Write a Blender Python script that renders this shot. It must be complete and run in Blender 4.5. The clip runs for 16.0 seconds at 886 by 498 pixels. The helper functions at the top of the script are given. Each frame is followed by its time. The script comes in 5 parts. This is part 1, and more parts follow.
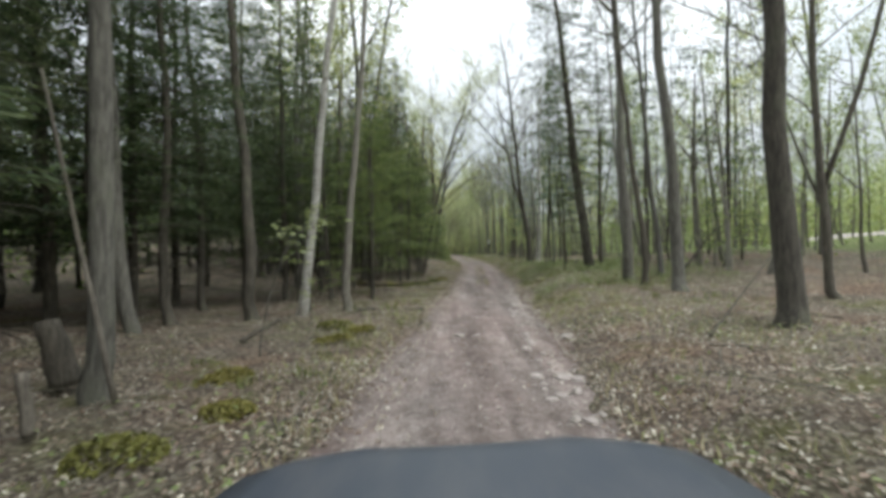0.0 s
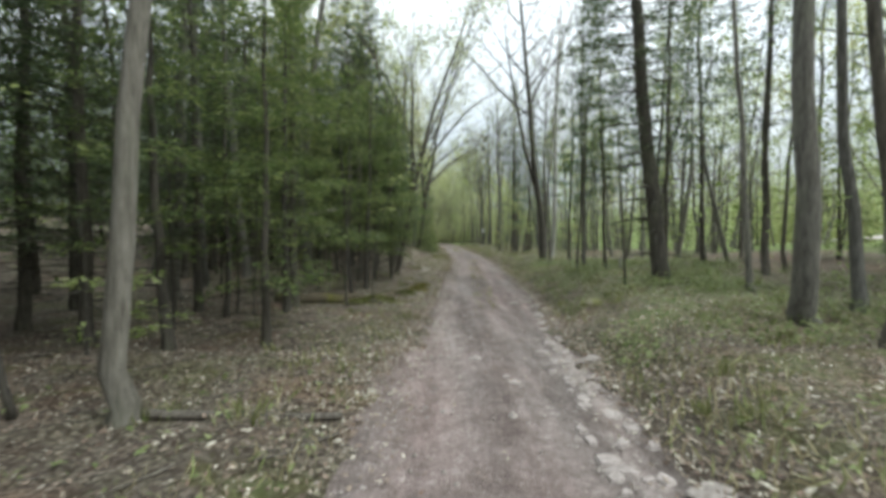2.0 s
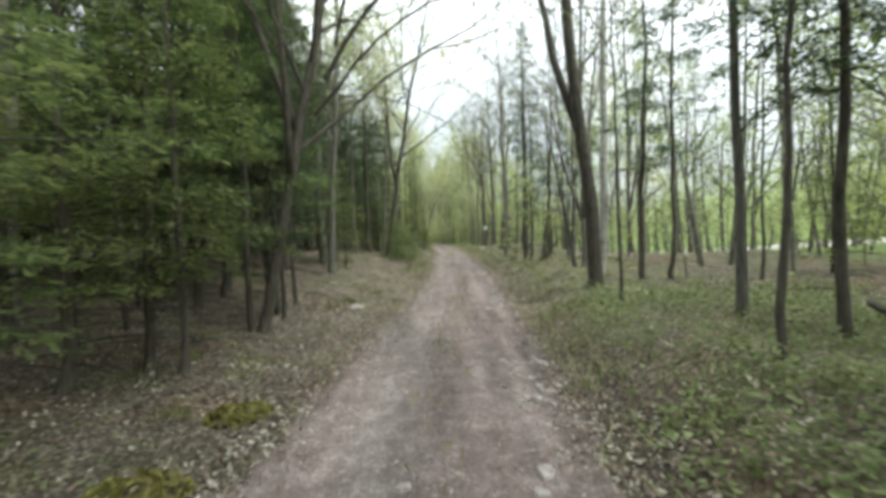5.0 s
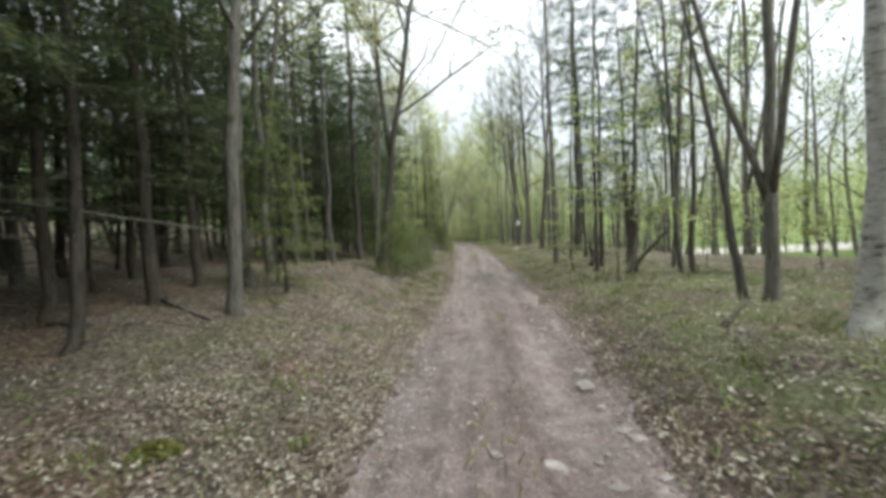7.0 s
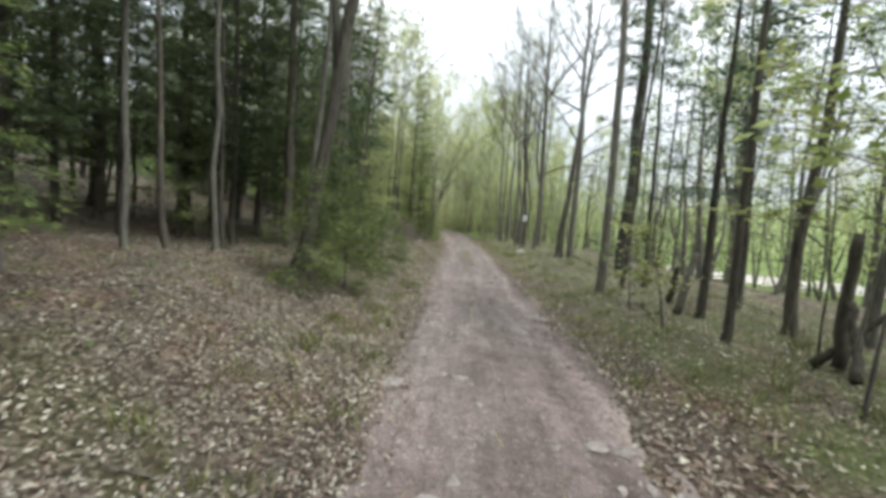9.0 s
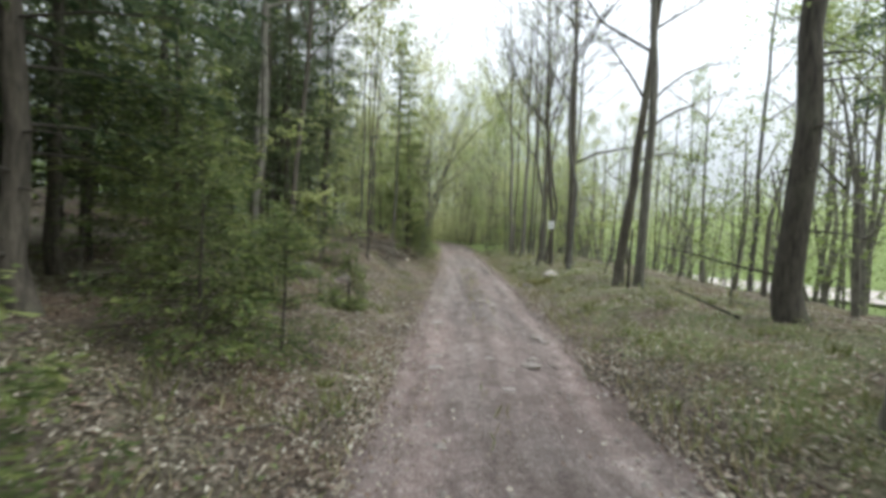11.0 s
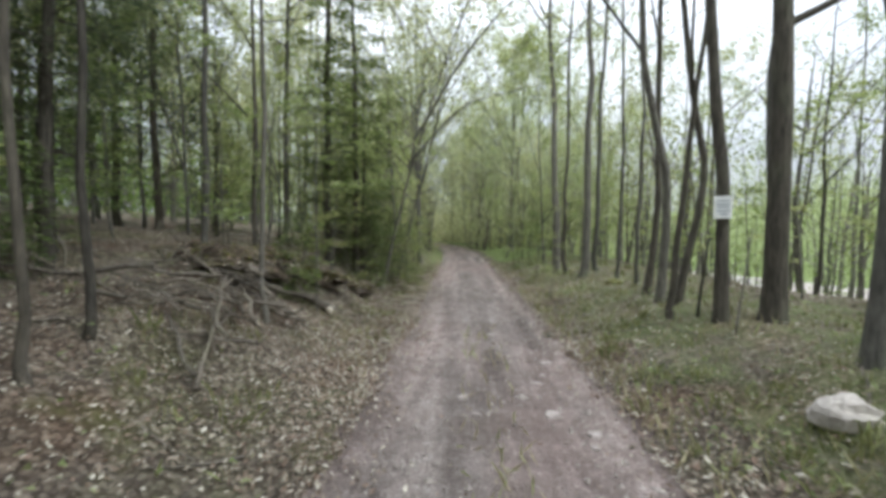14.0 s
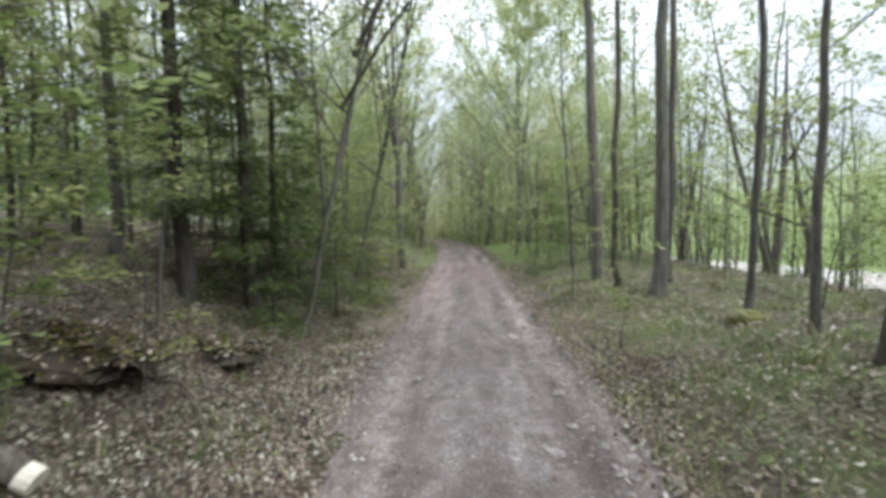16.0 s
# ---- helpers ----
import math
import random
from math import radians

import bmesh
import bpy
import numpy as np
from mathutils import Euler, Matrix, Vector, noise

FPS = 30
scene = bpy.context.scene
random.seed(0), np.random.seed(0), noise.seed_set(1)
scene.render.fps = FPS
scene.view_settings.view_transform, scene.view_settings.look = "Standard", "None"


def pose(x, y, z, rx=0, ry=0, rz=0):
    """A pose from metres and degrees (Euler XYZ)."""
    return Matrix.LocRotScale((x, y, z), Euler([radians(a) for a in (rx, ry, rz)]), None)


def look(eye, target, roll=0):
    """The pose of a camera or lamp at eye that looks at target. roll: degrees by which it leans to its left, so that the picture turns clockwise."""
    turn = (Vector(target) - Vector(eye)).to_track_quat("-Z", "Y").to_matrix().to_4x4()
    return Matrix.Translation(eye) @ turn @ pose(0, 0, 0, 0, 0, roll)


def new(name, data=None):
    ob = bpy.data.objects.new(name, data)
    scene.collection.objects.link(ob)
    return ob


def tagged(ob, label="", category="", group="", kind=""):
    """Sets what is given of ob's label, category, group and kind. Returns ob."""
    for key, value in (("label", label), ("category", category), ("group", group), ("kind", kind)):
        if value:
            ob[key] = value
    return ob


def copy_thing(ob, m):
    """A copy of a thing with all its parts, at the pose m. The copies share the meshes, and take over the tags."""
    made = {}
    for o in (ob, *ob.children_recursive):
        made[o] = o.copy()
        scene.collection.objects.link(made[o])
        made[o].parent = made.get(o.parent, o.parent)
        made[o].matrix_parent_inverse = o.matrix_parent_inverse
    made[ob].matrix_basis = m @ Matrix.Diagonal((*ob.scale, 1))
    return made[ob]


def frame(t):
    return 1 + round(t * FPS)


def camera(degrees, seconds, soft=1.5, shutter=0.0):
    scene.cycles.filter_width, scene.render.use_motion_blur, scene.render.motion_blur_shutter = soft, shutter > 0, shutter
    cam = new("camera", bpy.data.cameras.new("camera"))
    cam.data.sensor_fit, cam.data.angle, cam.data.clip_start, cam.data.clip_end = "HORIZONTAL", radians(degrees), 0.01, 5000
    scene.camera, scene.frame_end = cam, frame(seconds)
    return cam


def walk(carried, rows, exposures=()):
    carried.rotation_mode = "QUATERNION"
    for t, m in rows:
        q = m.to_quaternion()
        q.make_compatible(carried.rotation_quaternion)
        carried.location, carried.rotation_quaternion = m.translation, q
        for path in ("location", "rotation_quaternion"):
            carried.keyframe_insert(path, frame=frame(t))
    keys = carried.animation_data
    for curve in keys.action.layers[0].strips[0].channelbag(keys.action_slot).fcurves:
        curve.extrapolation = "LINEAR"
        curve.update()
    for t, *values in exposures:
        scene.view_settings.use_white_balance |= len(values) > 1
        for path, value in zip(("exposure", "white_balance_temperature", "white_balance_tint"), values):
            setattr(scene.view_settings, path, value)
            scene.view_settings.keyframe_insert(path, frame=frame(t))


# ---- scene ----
cam = camera(89.6, 16.0, soft=4.0, shutter=0.2)
PATH = [
    (0, (-0.008, 0.075, 1.565), (0.01, 2.075, 1.56), -2.0),
    (0.5, (0.158, 1.957, 1.622), (0.127, 3.956, 1.595), -2.0),
    (1, (0.118, 3.889, 1.714), (0.091, 5.888, 1.639), 0.9),
    (1.5, (0.307, 5.723, 1.69), (0.307, 7.722, 1.621), -2.4),
    (2, (0.405, 7.445, 1.697), (0.463, 9.443, 1.633), -0.7),
    (2.5, (0.814, 9.317, 1.654), (0.95, 11.31, 1.577), -5.8),
    (3, (1.13, 11.056, 1.68), (1.283, 13.049, 1.62), -4.9),
    (3.5, (1.368, 12.686, 1.756), (1.512, 14.681, 1.707), -4.1),
    (4, (1.675, 14.358, 1.727), (1.766, 16.356, 1.69), -2.1),
    (6.3, (2.276, 23.054, 1.702), (2.219, 25.049, 1.587), -2.6),
    (6.5, (2.249, 23.875, 1.664), (2.177, 25.871, 1.569), -0.7),
    (7, (2.339, 25.779, 1.727), (2.257, 27.776, 1.65), -3.0),
    (7.5, (2.297, 27.563, 1.751), (2.244, 29.56, 1.652), -0.1),
    (8, (2.374, 29.39, 1.74), (2.357, 31.388, 1.653), -1.0),
    (8.5, (2.417, 30.99, 1.733), (2.385, 32.989, 1.665), 0.0),
    (9, (2.379, 32.628, 1.781), (2.348, 34.622, 1.643), 3.9),
    (9.2, (2.402, 33.216, 1.774), (2.374, 35.212, 1.663), 2.0),
    (11.3, (2.594, 41.002, 1.737), (2.544, 43.0, 1.659), 2.2),
    (11.5, (2.664, 41.871, 1.711), (2.593, 43.869, 1.646), 2.2),
    (12, (2.807, 44.102, 1.722), (2.73, 46.099, 1.657), -0.1),
    (12.5, (2.796, 46.249, 1.718), (2.711, 48.243, 1.583), 3.7),
    (13, (2.923, 48.2, 1.778), (2.853, 50.196, 1.675), 0.3),
    (13.5, (2.947, 49.979, 1.758), (2.873, 51.975, 1.651), 0.8),
    (14, (2.926, 51.443, 1.747), (2.825, 53.439, 1.662), 0.3),
    (14.5, (2.976, 52.865, 1.77), (2.85, 54.859, 1.684), 1.3),
    (15, (3.022, 54.131, 1.777), (2.874, 56.124, 1.702), 0.9),
    (15.5, (3.039, 55.412, 1.725), (2.895, 57.403, 1.6), 1.9),
    (16, (3.111, 56.787, 1.752), (3.0, 58.781, 1.637), -1.5),
]
walk(cam, [(t, look(eye, target, roll)) for t, eye, target, roll in PATH], [(0, 0.65, 6250, 6), (1.5, 0.74, 6100, 4), (3, 0.99, 6200, 2), (4, 1.17, 6300, 0), (6.5, 1.02, 6250, 6), (7.5, 1.04, 6200, 7), (9, 1.04, 6200, 7), (11.5, 0.87, 6100, 7), (13.5, 0.84, 6050, 8), (16, 1.01, 5850, 10)])

# ---------------------------------------------------------------- light
world = bpy.data.worlds.new("overcast_sky")
scene.world = world
world.use_nodes = True
wn, wl = world.node_tree.nodes, world.node_tree.links
wn.clear()
SUN_EL, SUN_ROT = radians(48), radians(120)
sky = wn.new("ShaderNodeTexSky")
sky.sky_type, sky.sun_disc = "NISHITA", False
sky.sun_elevation, sky.sun_rotation = SUN_EL, SUN_ROT
sky.air_density, sky.dust_density = 1.2, 3.0
sky_bg = wn.new("ShaderNodeBackground")
sky_bg.inputs["Strength"].default_value = 0.09
wl.new(sky.outputs[0], sky_bg.inputs["Color"])
cloud_co = wn.new("ShaderNodeTexCoord")
cloud_noise = wn.new("ShaderNodeTexNoise")
cloud_noise.inputs["Scale"].default_value, cloud_noise.inputs["Detail"].default_value = 2.2, 6
wl.new(cloud_co.outputs["Generated"], cloud_noise.inputs["Vector"])
cloud_ramp = wn.new("ShaderNodeValToRGB")
cloud_ramp.color_ramp.elements[0].position, cloud_ramp.color_ramp.elements[0].color = 0.3, (0.78, 0.82, 0.88, 1)
cloud_ramp.color_ramp.elements[1].position, cloud_ramp.color_ramp.elements[1].color = 0.65, (1.0, 1.0, 1.0, 1)
wl.new(cloud_noise.outputs["Fac"], cloud_ramp.inputs["Fac"])
# a clouded sky is about three times as bright overhead as at the horizon
cloud_sep = wn.new("ShaderNodeSeparateXYZ")
wl.new(cloud_co.outputs["Generated"], cloud_sep.inputs[0])
cloud_grade = wn.new("ShaderNodeMapRange")
cloud_grade.inputs["From Min"].default_value, cloud_grade.inputs["From Max"].default_value = 0.12, 1.0
cloud_grade.inputs["To Min"].default_value, cloud_grade.inputs["To Max"].default_value = 0.5, 2.2
wl.new(cloud_sep.outputs["Z"], cloud_grade.inputs["Value"])
cloud_bg = wn.new("ShaderNodeBackground")
wl.new(cloud_grade.outputs[0], cloud_bg.inputs["Strength"])
wl.new(cloud_ramp.outputs["Color"], cloud_bg.inputs["Color"])
sky_mix = wn.new("ShaderNodeMixShader")
sky_mix.inputs["Fac"].default_value = 0.85
wl.new(sky_bg.outputs[0], sky_mix.inputs[1])
wl.new(cloud_bg.outputs[0], sky_mix.inputs[2])
world_out = wn.new("ShaderNodeOutputWorld")
wl.new(sky_mix.outputs[0], world_out.inputs["Surface"])

sun_data = bpy.data.lights.new("sun", "SUN")
sun_data.energy, sun_data.angle, sun_data.color = 1.3, radians(25), (1.0, 0.97, 0.92)
sun = new("sun", sun_data)
sun.matrix_world = look((0, 0, 40), (-40 * math.cos(SUN_EL) * math.sin(SUN_ROT), -40 * math.cos(SUN_EL) * math.cos(SUN_ROT), 40 - 40 * math.sin(SUN_EL)))


# ---------------------------------------------------------------- materials
def node_material(name, rough=0.9):
    mat = bpy.data.materials.new(name)
    mat.use_nodes = True
    nodes, links = mat.node_tree.nodes, mat.node_tree.links
    shader = nodes["Principled BSDF"]
    shader.inputs["Roughness"].default_value = rough
    shader.inputs["Specular IOR Level"].default_value = 0.25
    return mat, nodes, links, shader


def coords(nodes, links, kind, scale):
    co = nodes.new("ShaderNodeTexCoord")
    mapping = nodes.new("ShaderNodeMapping")
    mapping.inputs["Scale"].default_value = scale
    links.new(co.outputs[kind], mapping.inputs["Vector"])
    return mapping.outputs["Vector"]


def noise_node(nodes, links, vec, scale, detail=5, rough=0.6):
    n = nodes.new("ShaderNodeTexNoise")
    n.inputs["Scale"].default_value, n.inputs["Detail"].default_value, n.inputs["Roughness"].default_value = scale, detail, rough
    if vec is not None:
        links.new(vec, n.inputs["Vector"])
    return n.outputs["Fac"]


def ramp_node(nodes, links, fac, stops):
    r = nodes.new("ShaderNodeValToRGB")
    el = r.color_ramp.elements
    while len(el) < len(stops):
        el.new(0.5)
    for e, (p, c) in zip(el, stops):
        e.position, e.color = p, (*c, 1)
    if fac is not None:
        links.new(fac, r.inputs["Fac"])
    return r.outputs["Color"]


def mix_node(nodes, links, fac, a, b, blend="MIX"):
    m = nodes.new("ShaderNodeMix")
    m.data_type, m.blend_type = "RGBA", blend
    for sock, val in ((m.inputs["Factor"], fac), (m.inputs["A"], a), (m.inputs["B"], b)):
        if isinstance(val, (int, float)):
            sock.default_value = val
        elif isinstance(val, tuple):
            sock.default_value = (*val, 1)
        else:
            links.new(val, sock)
    return m.outputs["Result"]


def bump_node(nodes, links, shader, height, strength, distance):
    b = nodes.new("ShaderNodeBump")
    b.inputs["Strength"].default_value, b.inputs["Distance"].default_value = strength, distance
    links.new(height, b.inputs["Height"])
    links.new(b.outputs["Normal"], shader.inputs["Normal"])


def bark_material(name, dark, light, lichen=(0.2, 0.22, 0.15), lichen_amount=0.35):
    mat, nodes, links, sh = node_material(name)
    vec = coords(nodes, links, "Object", (14, 14, 2.2))
    fine = noise_node(nodes, links, vec, 1.6, 8, 0.7)
    base = ramp_node(nodes, links, fine, [(0.32, dark), (0.68, light)])
    blotch = noise_node(nodes, links, coords(nodes, links, "Object", (2.2, 2.2, 1.1)), 1.0, 4)
    mask = ramp_node(nodes, links, blotch, [(0.52, (0, 0, 0)), (0.72, (lichen_amount,) * 3)])
    col = mix_node(nodes, links, mask, base, lichen)
    info = nodes.new("ShaderNodeObjectInfo")
    tint = ramp_node(nodes, links, info.outputs["Random"], [(0.0, (0.75, 0.75, 0.75)), (1.0, (1.2, 1.17, 1.12))])
    links.new(mix_node(nodes, links, 1.0, col, tint, "MULTIPLY"), sh.inputs["Base Color"])
    bump_node(nodes, links, sh, fine, 0.8, 0.03)
    return mat


def birch_material():
    mat, nodes, links, sh = node_material("birch_bark", 0.7)
    bands = noise_node(nodes, links, coords(nodes, links, "Object", (4, 4, 11)), 1.3, 7, 0.8)
    base = ramp_node(nodes, links, bands, [(0.36, (0.05, 0.045, 0.04)), (0.46, (0.3, 0.29, 0.26)), (0.75, (0.52, 0.51, 0.48))])
    blotch = noise_node(nodes, links, coords(nodes, links, "Object", (1.5, 1.5, 0.8)), 1.4, 4)
    mask = ramp_node(nodes, links, blotch, [(0.5, (0, 0, 0)), (0.7, (0.7, 0.7, 0.7))])
    links.new(mix_node(nodes, links, mask, base, (0.16, 0.14, 0.11)), sh.inputs["Base Color"])
    bump_node(nodes, links, sh, bands, 0.4, 0.01)
    return mat


def leaf_material(name, stops, translucent=0.45, patch=0.0):
    mat, nodes, links, sh = node_material(name, 0.55)
    geo = nodes.new("ShaderNodeNewGeometry")
    col = ramp_node(nodes, links, geo.outputs["Random Per Island"], stops)
    info = nodes.new("ShaderNodeObjectInfo")
    tint = ramp_node(nodes, links, info.outputs["Random"], [(0.0, (0.78, 0.85, 0.8)), (1.0, (1.2, 1.1, 1.1))])
    col = mix_node(nodes, links, 1.0, col, tint, "MULTIPLY")
    big = noise_node(nodes, links, coords(nodes, links, "Object", (1, 1, 1)), 0.9, 3)
    shade = ramp_node(nodes, links, big, [(0.35, (0.8, 0.8, 0.8)), (0.65, (1.15, 1.15, 1.15))])
    col = mix_node(nodes, links, 1.0, col, shade, "MULTIPLY")
    links.new(col, sh.inputs["Base Color"])
    tr = nodes.new("ShaderNodeBsdfTranslucent")
    links.new(col, tr.inputs["Color"])
    mx = nodes.new("ShaderNodeMixShader")
    mx.inputs["Fac"].default_value = translucent
    links.new(sh.outputs[0], mx.inputs[1])
    links.new(tr.outputs[0], mx.inputs[2])
    links.new(mx.outputs[0], nodes["Material Output"].inputs["Surface"])
    return mat


def ground_material():
    mat, nodes, links, sh = node_material("forest_floor", 0.95)
    vec = coords(nodes, links, "Object", (1, 1, 1))
    fine = noise_node(nodes, links, vec, 22, 8, 0.75)
    litter = ramp_node(nodes, links, fine, [(0.34, (0.04, 0.033, 0.027)), (0.5, (0.15, 0.124, 0.1)), (0.68, (0.39, 0.335, 0.275))])
    cells = nodes.new("ShaderNodeTexVoronoi")
    cells.inputs["Scale"].default_value, cells.inputs["Randomness"].default_value = 24, 1.0
    links.new(vec, cells.inputs["Vector"])
    cell_sep = nodes.new("ShaderNodeSeparateColor")
    links.new(cells.outputs["Color"], cell_sep.inputs[0])
    leaf_col = ramp_node(nodes, links, cell_sep.outputs[0], [(0.0, (0.05, 0.04, 0.032)), (0.35, (0.13, 0.104, 0.082)), (0.7, (0.265, 0.22, 0.176)), (1.0, (0.44, 0.392, 0.325))])
    litter = mix_node(nodes, links, 0.65, litter, leaf_col)
    gap = ramp_node(nodes, links, cells.outputs["Distance"], [(0.45, (1, 1, 1)), (0.8, (0.45, 0.43, 0.4))])
    litter = mix_node(nodes, links, 1.0, litter, gap, "MULTIPLY")
    mid = noise_node(nodes, links, vec, 1.6, 5)
    soil = mix_node(nodes, links, ramp_node(nodes, links, mid, [(0.42, (0, 0, 0)), (0.66, (0.5, 0.5, 0.5))]), litter, (0.085, 0.07, 0.05))
    hue = noise_node(nodes, links, vec, 0.55, 5, 0.65)
    soil = mix_node(nodes, links, 1.0, soil, ramp_node(nodes, links, hue, [(0.36, (0.86, 0.95, 0.72)), (0.5, (1, 1, 1)), (0.64, (1.1, 0.94, 0.84))]), "MULTIPLY")
    mossy = noise_node(nodes, links, coords(nodes, links, "Object", (1, 1, 1)), 1.3, 6, 0.7)
    soil = mix_node(nodes, links, ramp_node(nodes, links, mossy, [(0.54, (0, 0, 0)), (0.68, (0.75, 0.75, 0.75))]), soil, (0.12, 0.12, 0.04))
    grain = noise_node(nodes, links, vec, 45, 6, 0.8)
    green = ramp_node(nodes, links, grain, [(0.3, (0.065, 0.09, 0.026)), (0.7, (0.21, 0.265, 0.09))])
    dirt = nodes.new("ShaderNodeAttribute")
    dirt.attribute_name = "dirt"
    earth = ramp_node(nodes, links, fine, [(0.35, (0.035, 0.028, 0.023)), (0.65, (0.15, 0.118, 0.098))])
    soil = mix_node(nodes, links, dirt.outputs["Fac"], soil, earth)
    attr = nodes.new("ShaderNodeAttribute")
    attr.attribute_name = "grass"
    patchy = noise_node(nodes, links, vec, 0.9, 6, 0.7)
    add = nodes.new("ShaderNodeMath")
    add.operation = "ADD"
    links.new(attr.outputs["Fac"], add.inputs[0])
    links.new(patchy, add.inputs[1])
    mask = ramp_node(nodes, links, add.outputs[0], [(0.62, (0, 0, 0)), (0.95, (1, 1, 1))])
    links.new(mix_node(nodes, links, mask, soil, green), sh.inputs["Base Color"])
    bump_node(nodes, links, sh, fine, 1.0, 0.05)
    return mat


def gravel_material(name, stops, pale, stone_scale=38):
    mat, nodes, links, sh = node_material(name, 0.95)
    vec = coords(nodes, links, "Object", (1, 1, 1))
    vor = nodes.new("ShaderNodeTexVoronoi")
    vor.inputs["Scale"].default_value = stone_scale
    links.new(vec, vor.inputs["Vector"])
    fine = noise_node(nodes, links, vec, 30, 8, 0.75)
    base = ramp_node(nodes, links, fine, stops)
    sep = nodes.new("ShaderNodeSeparateColor")
    links.new(vor.outputs["Color"], sep.inputs[0])
    stones = ramp_node(nodes, links, sep.outputs[0], [(0.86, (0, 0, 0)), (0.97, (0.6, 0.6, 0.6))])
    col = mix_node(nodes, links, stones, base, pale)
    streak = noise_node(nodes, links, coords(nodes, links, "Object", (1.7, 0.16, 1)), 1.3, 5, 0.65)
    tint = ramp_node(nodes, links, streak, [(0.33, (0.6, 0.58, 0.57)), (0.67, (1.3, 1.3, 1.3))])
    col = mix_node(nodes, links, 1.0, col, tint, "MULTIPLY")
    wear = nodes.new("ShaderNodeAttribute")
    wear.attribute_name = "wear"
    col = mix_node(nodes, links, 1.0, col, ramp_node(nodes, links, wear.outputs["Fac"], [(0.0, (0.6, 0.58, 0.56)), (0.5, (1, 1, 1)), (1.0, (1.5, 1.48, 1.48))]), "MULTIPLY")
    worn = noise_node(nodes, links, coords(nodes, links, "Object", (0.5, 0.12, 1)), 1.0, 3)
    col = mix_node(nodes, links, 1.0, col, ramp_node(nodes, links, worn, [(0.38, (0.93, 0.98, 0.97)), (0.62, (1.03, 0.985, 0.975))]), "MULTIPLY")
    lump = noise_node(nodes, links, vec, 4.5, 6, 0.7)
    col = mix_node(nodes, links, 1.0, col, ramp_node(nodes, links, lump, [(0.36, (0.74, 0.72, 0.70)), (0.62, (1.14, 1.14, 1.14))]), "MULTIPLY")
    wet = noise_node(nodes, links, vec, 0.8, 5)
    col = mix_node(nodes, links, ramp_node(nodes, links, wet, [(0.5, (0, 0, 0)), (0.7, (0.55, 0.55, 0.55))]), col, (0.13, 0.1, 0.085))
    links.new(col, sh.inputs["Base Color"])
    add = nodes.new("ShaderNodeMath")
    add.operation = "SUBTRACT"
    links.new(fine, add.inputs[0])
    links.new(vor.outputs["Distance"], add.inputs[1])
    bump_node(nodes, links, sh, add.outputs[0], 0.9, 0.025)
    return mat


def rock_material(name, dark, light, moss):
    mat, nodes, links, sh = node_material(name, 0.9)
    vec = coords(nodes, links, "Object", (1, 1, 1))
    fine = noise_node(nodes, links, vec, 14, 8, 0.7)
    base = ramp_node(nodes, links, fine, [(0.3, dark), (0.7, light)])
    patch = noise_node(nodes, links, vec, 3.0, 5)
    mask = ramp_node(nodes, links, patch, [(0.6 - 0.3 * moss, (0, 0, 0)), (0.72 - 0.3 * moss, (moss,) * 3)])
    links.new(mix_node(nodes, links, mask, base, (0.15, 0.155, 0.04)), sh.inputs["Base Color"])
    bump_node(nodes, links, sh, fine, 0.7, 0.03)
    return mat


def plain_material(name, colour, rough=0.6, metal=0.0):
    mat, nodes, links, sh = node_material(name, rough)
    sh.inputs["Metallic"].default_value = metal
    n = noise_node(nodes, links, coords(nodes, links, "Object", (1, 1, 1)), 9, 6)
    tint = ramp_node(nodes, links, n, [(0.3, tuple(c * 0.82 for c in colour)), (0.7, tuple(min(1, c * 1.1) for c in colour))])
    links.new(tint, sh.inputs["Base Color"])
    return mat


BARK_DARK = bark_material("bark_dark", (0.03, 0.028, 0.024), (0.12, 0.109, 0.09))
BARK_GREY = bark_material("bark_grey", (0.055, 0.053, 0.047), (0.2, 0.192, 0.168))
BARK_PALE = bark_material("bark_pale", (0.10, 0.092, 0.075), (0.29, 0.275, 0.235), (0.22, 0.24, 0.17))
BARK_BIRCH = birch_material()
WOOD_DEAD = bark_material("dead_wood", (0.06, 0.052, 0.043), (0.24, 0.215, 0.18), (0.13, 0.14, 0.06), 0.4)
WOOD_CUT = plain_material("cut_wood", (0.72, 0.66, 0.55), 0.8)
LEAF_SPRING = leaf_material("leaf_spring", [(0.0, (0.21, 0.265, 0.08)), (0.5, (0.32, 0.375, 0.14)), (1.0, (0.42, 0.45, 0.22))], 0.5)
# new leaves near by; on farther woods this paleness stands in for haze
LEAF_PALE = leaf_material("leaf_new_and_hazed", [(0.0, (0.36, 0.40, 0.17)), (0.5, (0.47, 0.51, 0.26)), (1.0, (0.57, 0.59, 0.36))], 0.55)
LEAF_GREEN = leaf_material("leaf_green", [(0.0, (0.10, 0.17, 0.03)), (0.5, (0.17, 0.26, 0.05)), (1.0, (0.26, 0.34, 0.09))], 0.45)
NEEDLE = leaf_material("needle_dark", [(0.0, (0.048, 0.072, 0.04)), (0.6, (0.092, 0.126, 0.062)), (1.0, (0.17, 0.2, 0.09))], 0.46)
NEEDLE_YOUNG = leaf_material("needle_young", [(0.0, (0.075, 0.115, 0.04)), (0.6, (0.165, 0.215, 0.075)), (1.0, (0.29, 0.33, 0.12))], 0.52)
NEEDLE_BLUE = leaf_material("needle_pine", [(0.0, (0.045, 0.08, 0.055)), (0.6, (0.085, 0.13, 0.085)), (1.0, (0.14, 0.185, 0.11))], 0.3)
